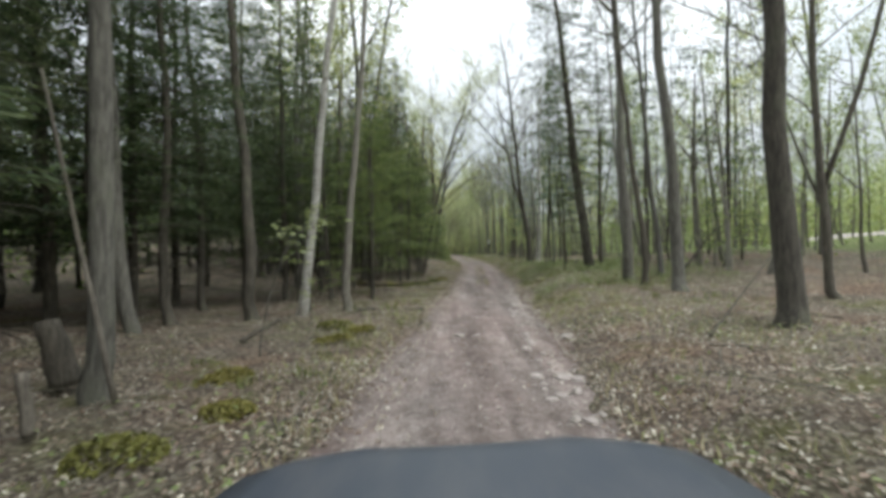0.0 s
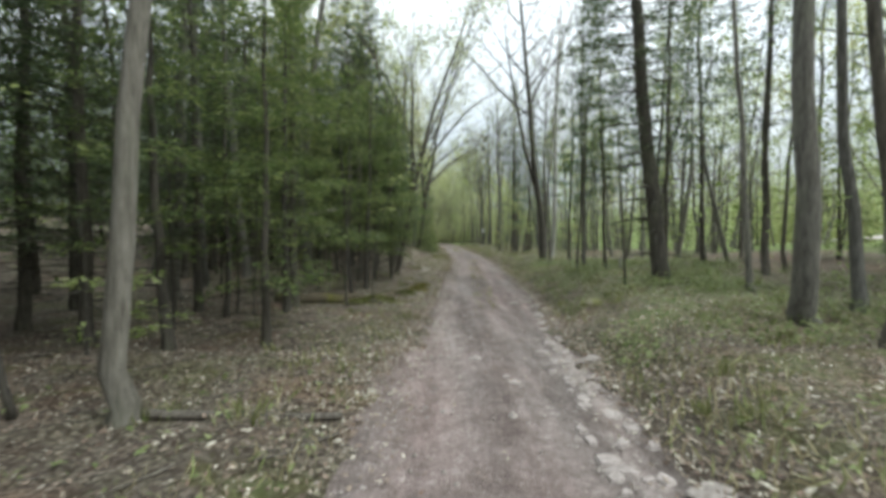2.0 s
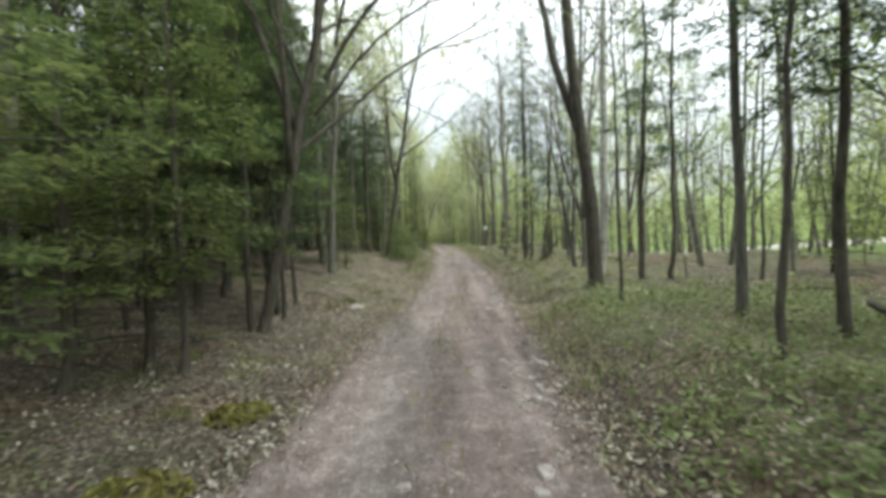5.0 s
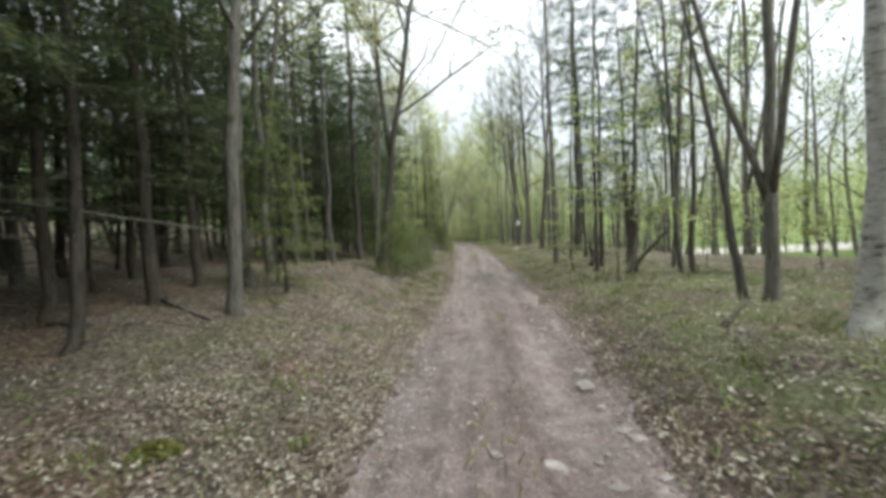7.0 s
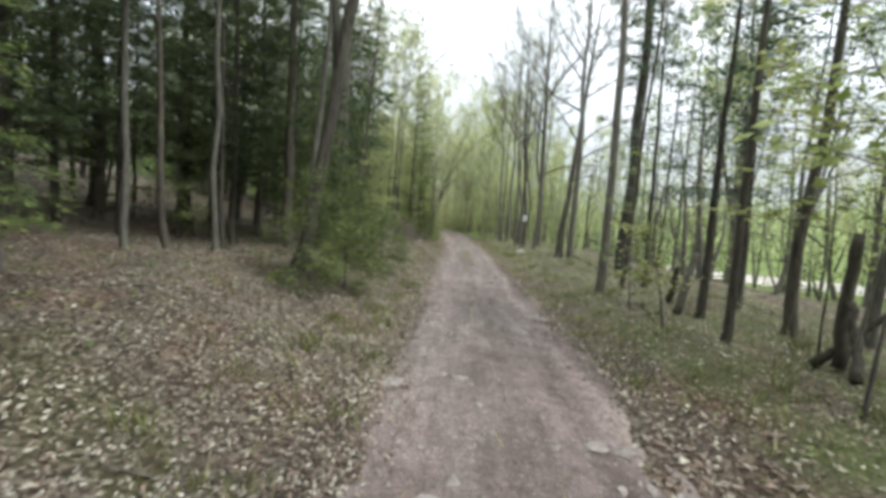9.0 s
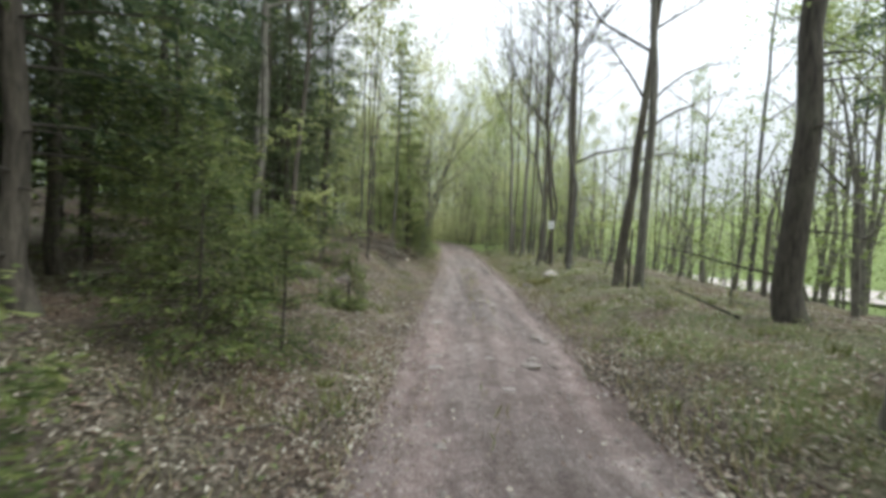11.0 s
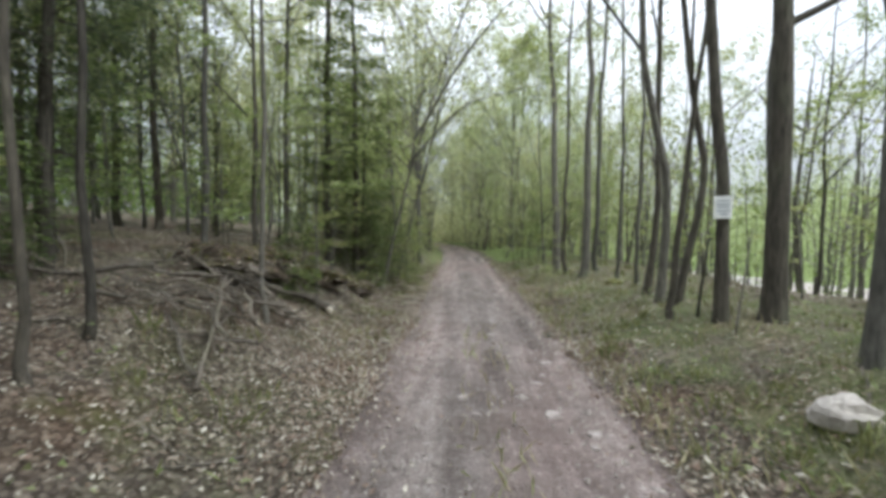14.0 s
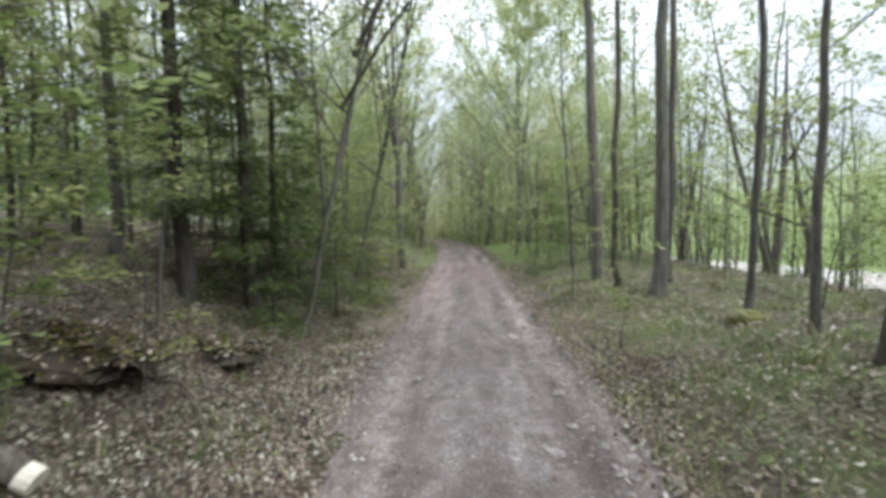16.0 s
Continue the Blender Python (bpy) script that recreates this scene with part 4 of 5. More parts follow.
# two of three get the pale leaf, to look hazed and lit ahead
for k in range(3):
    r = rnd(820 + k)
    PATTERNS["arch"].append(make_tree("broadleaf_tree", broadleaf(r, r.uniform(12, 14), 0.24, (r.normal() * 0.03, r.normal() * 0.03), (0, 0), 0.2, 13, 4600, 0.135, 0.62, 1, 7, 4, False, True),
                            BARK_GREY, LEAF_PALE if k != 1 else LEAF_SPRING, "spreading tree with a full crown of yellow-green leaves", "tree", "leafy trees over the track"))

placed = [(a[0], a[1]) for a in BROADLEAF] + [(a[0], a[1]) for a in CONIFERS]
used = set()


def scatter(kind, count, u_range, y_range, gap, seed, sizes=(0.85, 1.2), keep=None):
    r = rnd(seed)
    done = tries = 0
    while done < count and tries < count * 30:
        tries += 1
        y = r.uniform(*y_range)
        u = r.uniform(*u_range)
        x = float(trail_x(y)) + u
        if keep is not None and not keep(u, y):
            continue
        if any((x - a) ** 2 + (y - b) ** 2 < gap * gap for a, b in placed):
            continue
        i = int(r.integers(0, len(PATTERNS[kind])))
        src = PATTERNS[kind][i]
        if (kind, i) in used:
            src = copy_thing(src, Matrix.Identity(4))
        used.add((kind, i))
        plant(src, x, y, r.uniform(0, 360), r.uniform(*sizes), 0.06)
        placed.append((x, y))
        done += 1


# uphill wood: dark hemlocks first, opening into broadleaf trees
scatter("hem", 30, (-22, -6.2), (22, 50), 1.8, 1)
scatter("hem", 24, (-22, -7.2), (-6, 15), 1.9, 38)
scatter("hem", 6, (-22, -9), (15, 22), 2.2, 39)
scatter("tall", 9, (-9, -3.9), (12, 30), 1.6, 43, (1.05, 1.35))
scatter("hem", 12, (-22, -9), (48, 66), 2.0, 2)
scatter("hem", 16, (-40, -22), (0, 70), 2.6, 3)
scatter("pole", 20, (-12, -4.2), (4, 75), 1.0, 4)
scatter("tall", 40, (-24, -4.6), (45, 110), 1.7, 5)
scatter("tall", 10, (-12, -5), (25, 45), 2.0, 15)
scatter("young", 16, (-10, -4.2), (26, 75), 1.2, 6)
scatter("sap", 26, (-9, -2.6), (42, 80), 0.8, 7)
scatter("pole", 14, (-7, -3.2), (12, 30), 0.5, 8, (0.35, 0.65))
# valley side
scatter("tall", 19, (6.0, 20), (14, 62), 2.2, 9, (0.8, 1.1))
scatter("pole", 26, (4.6, 18), (10, 75), 1.3, 10)
scatter("sap", 24, (2.9, 12), (28, 80), 0.9, 11)
scatter("young", 6, (8, 17), (10, 44), 1.8, 12, (0.8, 1.3))
scatter("tall", 34, (29, 60), (-10, 70), 2.6, 13, (0.75, 1.0))
scatter("leafy", 15, (7, 19), (12, 66), 2.2, 20, (0.6, 0.95))
# next nine stand unseen behind the start, added to shade the verge
scatter("hem", 9, (-8.5, -4.6), (-10, 0), 1.8, 30)
scatter("hem", 16, (-9.5, -5.0), (28, 56), 1.5, 32)
scatter("hem", 5, (-8.5, -5.4), (2, 10), 1.2, 33)
scatter("hem", 9, (-16, -7.2), (3, 13), 1.3, 34)
scatter("hem", 12, (-12, -5.2), (25, 40), 1.2, 37)
scatter("hem", 4, (-9.5, -4.4), (44, 52), 1.2, 35)
scatter("hem", 2, (-8.6, -5.6), (53.6, 57.6), 1.1, 36)
scatter("leafy", 8, (-10, -4.2), (56, 66), 1.2, 44, (0.5, 0.8))
# next six, also out of view, are added for shade from the right
scatter("tall", 6, (4.5, 9), (-8, 3), 2.0, 31)
scatter("leafy", 22, (-13, -4.3), (50, 76), 1.8, 21, (0.6, 1.0))
scatter("leafy", 12, (-9, -3.4), (60, 82), 1.4, 25, (0.5, 0.75))
scatter("leafy", 9, (2.6, 6.0), (68, 92), 1.5, 26, (0.45, 0.7))
# the wood ahead
scatter("arch", 19, (-6.5, 6.5), (66, 118), 2.4, 22, (0.9, 1.15), lambda u, y: abs(u) > 1.9)
scatter("arch", 4, (-9, -5), (47, 62), 2.4, 23, (0.9, 1.1))
scatter("arch", 3, (-5.5, -2.8), (63, 73), 1.6, 45, (0.85, 1.05))
scatter("arch", 8, (10, 19), (20, 60), 3.0, 24, (0.7, 0.95))
scatter("leafy", 34, (-9, 10), (66, 122), 1.7, 19, (0.8, 1.15), lambda u, y: abs(u) > 2.3)
scatter("tall", 40, (-16, 20), (68, 135), 2.0, 14, (0.8, 1.1), lambda u, y: abs(u) > 2.6 or y > 120)
scatter("sap", 46, (-9, 10), (66, 122), 0.9, 16, (1.0, 1.7), lambda u, y: abs(u) > 2.0)
scatter("young", 7, (-9, -2.6), (68, 100), 1.5, 17)
scatter("sap", 24, (2.9, 9), (58, 80), 0.7, 41, (0.9, 1.5))
scatter("sap", 18, (-6.5, -2.3), (61, 74), 0.7, 42, (0.8, 1.3))
# saplings that stand out: x, y, size, pattern
for k, (x, y, size, i) in enumerate(((-2.9, 10.0, 0.7, 0), (-3.1, 12.6, 0.8, 2), (6.0, 36.4, 1.3, 3), (6.6, 37.2, 1.5, 1), (5.7, 39.4, 1.0, 2), (5.9, 41.2, 0.8, 4), (0.55, 60.1, 0.6, 0), (-0.2, 59.7, 0.8, 2), (0.1, 60.7, 0.6, 3), (-1.1, 60.4, 1.1, 4), (-0.9, 54.0, 0.7, 1), (-1.9, 54.8, 1.2, 0), (5.0, 62.5, 0.6, 1), (5.2, 66.0, 0.9, 3), (4.9, 70.0, 1.1, 0), (0.9, 71.0, 1.2, 2), (0.5, 68.0, 0.9, 4))):
    plant(copy_thing(PATTERNS["sap"][i], Matrix.Identity(4)), x, y, 73 * k, size)
for kind, obs in PATTERNS.items():
    for i, ob in enumerate(obs):
        if (kind, i) not in used:
            plant(ob, 40 + 3 * i, -12, 0)

# a thin sapling that leans towards the track, with a few large pale new leaves
r = rnd(640)
stem_b, wood_b, leaf_b = Builder(), Builder(), Builder()
lean_line = np.array([(0, 0, -0.2), (0.05, 0.0, 0.3), (0.2, -0.03, 0.9), (0.4, -0.08, 1.4), (0.62, -0.14, 1.85)])
stem_b.tube(lean_line, (0.016, 0.014, 0.011, 0.009, 0.006), 6)
for start, tip in (((0.4, -0.08, 1.4), (0.95, -0.2, 1.72)), ((0.5, -0.1, 1.62), (1.15, -0.1, 1.98)), ((0.62, -0.14, 1.85), (1.38, -0.2, 2.08)), ((0.62, -0.14, 1.85), (0.95, 0.12, 2.1)), ((0.55, -0.1, 1.7), (0.42, -0.3, 2.02))):
    a, b = np.array(start), np.array(tip)
    tw = np.stack([a + (b - a) * q + r.normal(size=3) * 0.015 for q in np.linspace(0, 1, 5)])
    wood_b.tube(tw, np.linspace(0.006, 0.002, 5), 4, False)
    leaf_b.leaves(tw[r.integers(2, 5, 9)] + r.normal(size=(9, 3)) * np.array([0.09, 0.09, 0.025]), 0.115, r, 0.8, 0.6)
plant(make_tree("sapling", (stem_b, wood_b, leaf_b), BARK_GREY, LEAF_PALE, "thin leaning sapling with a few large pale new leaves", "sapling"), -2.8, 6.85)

# a sapling bent out over the track, its large new leaves hanging at the twig ends
r = rnd(641)
stem_b, wood_b, leaf_b = Builder(), Builder(), Builder()
bent_line = np.array([(0, 0, -0.2), (0.05, -0.02, 0.9), (0.2, -0.1, 1.9), (0.5, -0.25, 2.7), (0.95, -0.45, 3.15)])
stem_b.tube(bent_line, (0.015, 0.014, 0.012, 0.009, 0.006), 6)
for start, tip in (((0.95, -0.45, 3.15), (1.75, -1.0, 2.75)), ((0.95, -0.45, 3.15), (1.35, -0.5, 3.3)), ((0.7, -0.35, 2.9), (1.3, -0.8, 2.6)), ((0.5, -0.25, 2.7), (0.75, -0.7, 3.0)), ((0.3, -0.15, 2.2), (0.8, -0.5, 2.35))):
    a, b = np.array(start), np.array(tip)
    tw = np.stack([a + (b - a) * q + r.normal(size=3) * 0.02 for q in np.linspace(0, 1, 6)])
    wood_b.tube(tw, np.linspace(0.007, 0.002, 6), 4, False)
    leaf_b.leaves(tw[r.integers(1, 6, 13)] + r.normal(size=(13, 3)) * np.array([0.09, 0.09, 0.04]), 0.125, r, 0.7, 0.62)
plant(make_tree("sapling", (stem_b, wood_b, leaf_b), BARK_GREY, LEAF_SPRING, "thin sapling bent over the track with bright new leaves", "sapling"), -0.95, 17.7)

# ---------------------------------------------------------------- far woods
def far_woods(name, label, seed, count, u_range, y_range, leaf_each, leaf, height=(8, 13), keep=None, foliage=None):
    r = rnd(seed)
    stems, foliage_b = Builder(), Builder()
    for _ in range(count):
        y = r.uniform(*y_range)
        u = r.uniform(*u_range)
        if keep is not None and not keep(u, y):
            continue
        x = float(trail_x(y)) + u
        z = ground_z(x, y)
        h = r.uniform(*height)
        top = np.array([x + r.normal() * 0.5, y + r.normal() * 0.5, z + h])
        base = np.array([x, y, z - 0.3])
        mid = base + (top - base) * 0.5 + r.normal(size=3) * 0.15
        w = r.uniform(0.06, 0.14)
        stems.tube([base, mid, top], [w, w * 0.65, 0.02], 4, False)
        for k in range(4):
            f = r.uniform(0.3, 0.85)
            p = base + (top - base) * f
            q = p + np.array([r.normal() * 1.1, r.normal() * 1.1, r.uniform(0.8, 2.2)])
            stems.tube([p, (p + q) / 2 + r.normal(size=3) * 0.1, q], [w * 0.35, w * 0.25, 0.01], 3, False)
        n = int(leaf_each * r.uniform(0.4, 1.5))
        f = r.beta(1.3, 1.2, n)
        wide = (0.5 + 1.7 * np.sin(np.clip(f, 0.05, 1) * 2.7)) * 0.8
        c = base + (top - base) * (0.1 + 0.92 * f)[:, None] + np.stack([r.normal(size=n) * wide, r.normal(size=n) * wide, r.normal(size=n) * 0.4], 1)
        foliage_b.leaves(c, leaf, r, 0.4, 0.62, None, True)
    root = tagged(new(name), label, "woods", kind="stuff")
    tagged(part("stems", stems, BARK_GREY, root), kind="stuff")
    tagged(part("foliage", foliage_b, foliage or LEAF_SPRING, root), kind="stuff")
    return root


# pale leaf on the far slope and ahead, haze painted into the foliage
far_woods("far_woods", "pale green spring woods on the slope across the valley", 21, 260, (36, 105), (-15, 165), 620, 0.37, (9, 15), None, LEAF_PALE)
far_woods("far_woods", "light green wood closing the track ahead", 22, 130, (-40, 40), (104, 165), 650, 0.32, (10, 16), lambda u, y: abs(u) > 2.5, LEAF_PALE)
far_woods("far_woods", "dim woods further up the slope", 23, 130, (-60, -26), (-10, 130), 420, 0.42, (10, 15), None, LEAF_GREEN)
far_woods("far_woods", "thin leafing brush between the trees of the valley", 24, 170, (7, 20), (8, 100), 210, 0.14, (2.0, 8.0), None, LEAF_SPRING)
far_woods("far_woods", "low green brush under the uphill trees", 26, 150, (-32, -11), (-5, 110), 220, 0.2, (1.5, 6.0), None, LEAF_GREEN)
far_woods("far_woods", "dense undergrowth at the crest of the uphill slope", 27, 170, (-48, -27), (-5, 120), 260, 0.34, (2.5, 6.0), None, NEEDLE)
# brush under the arching crowns, lightened in colour against their shade
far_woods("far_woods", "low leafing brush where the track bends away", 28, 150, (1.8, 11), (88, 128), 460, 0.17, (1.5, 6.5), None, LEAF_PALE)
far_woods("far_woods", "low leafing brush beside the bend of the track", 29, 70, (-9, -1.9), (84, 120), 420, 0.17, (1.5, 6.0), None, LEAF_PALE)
far_woods("far_woods", "leafing brush along the foot of the far slope", 25, 120, (29, 42), (-10, 60), 400, 0.26, (3.0, 8.0))


# ---------------------------------------------------------------- ground cover
def spots(r, n, u_range, y_range, power=1.0):
    y = r.uniform(*y_range, n)
    u = u_range[0] + (u_range[1] - u_range[0]) * r.random(n) ** power
    x = trail_x(y) + u
    return x, y, terrain(x, y)


litter = Builder()
r = rnd(31)
for n, ur, yr, pw in ((100000, (-1.25, -8), (-2, 76), 1.4), (48000, (-1.2, -4), (26, 66), 1.2), (94000, (1.25, 8), (-2, 76), 1.4), (24000, (2.6, 8), (24, 74), 1.0), (12000, (-1.3, -4.6), (55, 67), 1.0), (5000, (-1.3, 1.3), (0, 78), 1.0), (7000, (0.9, 1.8), (2, 72), 1.0), (14000, (-0.8, -1.8), (2, 72), 1.0)):
    x, y, z = spots(r, n, ur, yr, pw)
    keep = hash_noise(x * 0.7, y * 0.7, 12) + 0.6 * hash_noise(x * 2, y * 2, 13) > r.uniform(-1.2, 0.55, n)
    c = np.stack([x, y, z + 0.012 + 0.03 * r.random(n)], 1)[keep]
    litter.leaves(c, 0.044, r, 0.55, 0.54)
# larger curled leaves drifted along both edges of the track
for n, ur, yr in ((9000, (1.25, 4.2), (0, 74)), (4500, (-1.3, -3.6), (0, 74))):
    x, y, z = spots(r, n, ur, yr, 1.5)
    keep = hash_noise(x * 0.9 + 5, y * 0.5, 71) > r.uniform(-0.9, 0.7, n)
    litter.leaves(np.stack([x, y, z + 0.02 + 0.03 * r.random(n)], 1)[keep], 0.078, r, 0.8, 0.5)
tagged(part("leaf_litter", litter, LITTER), "dry tan and brown fallen leaves on the forest floor", "leaves", kind="stuff")

old_litter = Builder()
for n, ur, yr, pw in ((17000, (1.12, 2.3), (1, 74), 1.2), (9000, (-1.15, -1.9), (1, 74), 1.2), (14000, (-1.4, -7), (0, 74), 1.2), (17000, (1.4, 7), (0, 74), 1.2)):
    x, y, z = spots(r, n, ur, yr, pw)
    keep = hash_noise(x * 0.6 + 17, y * 0.45, 62) + 0.5 * hash_noise(x * 2, y * 1.5, 63) > r.uniform(-0.9, 0.6, n)
    old_litter.leaves(np.stack([x, y, z + 0.01 + 0.028 * r.random(n)], 1)[keep], 0.05, r, 0.55, 0.5)
tagged(part("old_leaf_litter", old_litter, LITTER_DARK), "wet dark brown old leaves along the track edges", "leaves", kind="stuff")

herbs = Builder()
for n, ur, yr in ((44000, (1.6, 7.5), (12.5, 27)), (15000, (1.6, 6), (27, 75)), (7000, (-1.5, -6), (28, 66)), (4000, (-1.4, -5), (0, 26)), (4000, (1.5, 5.5), (0, 11)), (5000, (1.4, 3.6), (60, 110)), (3000, (-1.4, -3.2), (62, 110))):
    x, y, z = spots(r, n, ur, yr)
    keep = hash_noise(x * 0.8 + 5, y * 0.8, 15) + 0.5 * hash_noise(x * 2.5, y * 2.5, 16) > r.uniform(-0.5, 0.7, n)
    h = 0.03 + 0.2 * r.random(n) ** 2
    herbs.leaves(np.stack([x, y, z + h], 1)[keep], 0.06, r, 0.6, 0.7, None, True)
tagged(part("ground_plants", herbs, HERB), "low fresh green herbs covering the bank", "plants", kind="stuff")

tufts = Builder()
for n, ur, yr in ((330, (1.55, 6.0), (9, 74)), (110, (-1.5, -4.5), (3, 74)), (130, (1.5, 3.2), (27, 74)), (80, (-1.5, -3.2), (28, 74))):
    x, y, z = spots(r, n, ur, yr, 1.2)
    for i in range(n):
        m = int(r.integers(14, 34))
        wide = r.uniform(0.05, 0.16)
        off = r.normal(size=(m, 2)) * wide
        up = np.concatenate([off * 3.0, np.ones((m, 1))], 1)
        px, py = x[i] + off[:, 0], y[i] + off[:, 1]
        tufts.leaves(np.stack([px, py, terrain(px, py) + 0.07], 1), r.uniform(0.08, 0.2), r, 0, 0.1, up)
tagged(part("grass_tufts", tufts, SEDGE), "soft green grass tufts in the leaf litter", "grass", kind="stuff")

grass = Builder()
for n, ur, yr in ((9000, (1.3, 5.5), (0, 80)), (4500, (-1.3, -2.6), (0, 80)), (5000, (1.4, 2.6), (8, 70)), (900, (-0.25, 0.3), (16, 60))):
    x, y, z = spots(r, n, ur, yr, 1.3)
    keep = hash_noise(x * 0.9 + 31, y * 0.5, 18) > r.uniform(-0.6, 0.7, n)
    up = np.tile(np.array([[0, 0, 1.0]]), (n, 1)) + r.normal(size=(n, 3)) * 0.35
    grass.leaves(np.stack([x, y, z + 0.06], 1)[keep], 0.19, r, 0, 0.09, up[keep])
tagged(part("grass", grass, DRY_GRASS), "thin half-dry grass along the edges of the track", "grass", kind="stuff")

fine_gravel = Builder()
octa = np.array([(1, 0, 0), (-1, 0, 0), (0, 1, 0), (0, -1, 0), (0, 0, 1), (0, 0, -1)], float)
octa_f = np.array([(0, 2, 4, 4), (2, 1, 4, 4), (1, 3, 4, 4), (3, 0, 4, 4), (2, 0, 5, 5), (1, 2, 5, 5), (3, 1, 5, 5), (0, 3, 5, 5)])
for n, ur in ((2300, (-1.35, 1.35)), (1500, (0.7, 1.35)), (500, (-1.2, -0.6))):
    x, y, z = spots(r, n, ur, (1, 72))
    for i in range(n):
        s = r.uniform(0.01, 0.03) * (1.0 + (r.random() < 0.06) * 1.2)
        a = r.uniform(0, 6.3)
        v = octa * (s * r.uniform(0.7, 1.5, (6, 1))) * np.array([1, 1, 0.6])
        v = v @ np.array([[math.cos(a), math.sin(a), 0], [-math.sin(a), math.cos(a), 0], [0, 0, 1]])
        fine_gravel.add(v + np.array([x[i], y[i], z[i] - 0.004]), octa_f)
tagged(part("gravel", fine_gravel, ROCK_DULL), "loose grey gravel scattered on the track", "gravel", kind="stuff")

slabs = Builder()
for n, ur, yr in ((170, (0.72, 1.25), (1, 24)), (60, (0.6, 1.2), (24, 70)), (40, (-0.9, 0.4), (3, 60))):
    x, y, z = spots(r, n, ur, yr)
    keep = hash_noise(x * 0.5 + 3, y * 0.4, 81) > r.uniform(-0.9, 0.4, n)
    for i in np.flatnonzero(keep):
        s = r.uniform(0.035, 0.1)
        a = r.uniform(0, 6.3)
        ring = np.arange(7) * 2 * math.pi / 7
        rad = s * r.uniform(0.65, 1.25, 7)
        low = np.stack([np.cos(ring) * rad * 1.3, np.sin(ring) * rad, 0 * ring - 0.02], 1)
        top = low * np.array([0.8, 0.8, 0]) + np.array([0, 0, 0.1 * s]) + np.stack([0 * ring, 0 * ring, r.normal(size=7) * 0.05 * s], 1)
        v = np.concatenate([low, top, [[0, 0, 0.13 * s]]]) @ np.array([[math.cos(a), math.sin(a), 0], [-math.sin(a), math.cos(a), 0], [0, 0, 1]])
        q = np.arange(7)
        q2 = (q + 1) % 7
        f = np.concatenate([np.stack([q, q2, q2 + 7, q + 7], 1), np.stack([q + 7, q2 + 7, q * 0 + 14, q * 0 + 14], 1)])
        slabs.add(v + np.array([x[i], y[i], z[i] + 0.004]), f)
tagged(part("broken_rock", slabs, ROCK_PATCH), "pale broken rock showing through the track", "rock", kind="stuff")

twigs = Builder()
for n, ur in ((260, (-1.5, -7)), (170, (1.5, 7))):
    x, y, _ = spots(r, n, ur, (0, 72), 1.2)
    for i in range(n):
        a, le = r.uniform(0, 6.3), r.uniform(0.25, 1.1)
        t = np.linspace(-0.5, 0.5, 4)
        px, py = x[i] + math.cos(a) * le * t + r.normal(size=4) * 0.02, y[i] + math.sin(a) * le * t + r.normal(size=4) * 0.02
        twigs.tube(np.stack([px, py, terrain(px, py) + 0.03], 1), np.linspace(0.012, 0.005, 4) * r.uniform(0.6, 1.4), 4)
tagged(part("fallen_twigs", twigs, WOOD_DEAD), "small dead twigs lying among the leaves", "twigs", kind="stuff")


# ---------------------------------------------------------------- single things on the ground
def lumpy(seed, sx, sy, sz, rough=0.22, rings=9, around=14):
    """A closed uneven boulder, flat underneath."""
    r = rnd(seed)
    ph = np.linspace(0, math.pi, rings + 2)[1:-1]
    th = np.arange(around) * 2 * math.pi / around
    P, T = np.meshgrid(ph, th, indexing="ij")
    v = np.stack([np.sin(P) * np.cos(T), np.sin(P) * np.sin(T), np.cos(P)], -1).reshape(-1, 3)
    v = np.concatenate([v, [[0, 0, 1]], [[0, 0, -1]]])
    k = 1 + rough * (hash_noise(v[:, 0] * 1.6 + seed, v[:, 1] * 1.6 + v[:, 2] * 2.1, seed) + 0.5 * hash_noise(v[:, 0] * 3.7, v[:, 1] * 3.7 + v[:, 2] * 4.3 + seed, seed + 1))
    v = v * k[:, None] * np.array([sx, sy, sz])
    v[:, 2] = np.maximum(v[:, 2], -0.45 * sz)
    i, j = np.meshgrid(np.arange(rings - 1), np.arange(around), indexing="ij")
    j2 = (j + 1) % around
    f = np.stack([i * around + j, (i + 1) * around + j, (i + 1) * around + j2, i * around + j2], -1).reshape(-1, 4)
    q = np.arange(around)
    q2 = (q + 1) % around
    n = rings * around
    f = np.concatenate([f, np.stack([q, q2, q * 0 + n, q * 0 + n], -1), np.stack([(rings - 1) * around + q2, (rings - 1) * around + q, q * 0 + n + 1, q * 0 + n + 1], -1)])
    b = Builder()
    b.add(v, f)
    return b


def rock(seed, x, y, sx, sy, sz, material, label, turn=0, name="rock"):
    ob = part(name, lumpy(seed, sx, sy, sz), material, smooth=False)
    tagged(ob, label, "rock")
    ob.matrix_basis = Matrix.Translation((x, y, ground_z(x, y) + 0.3 * sz)) @ pose(0, 0, 0, 0, 0, turn)
    return ob


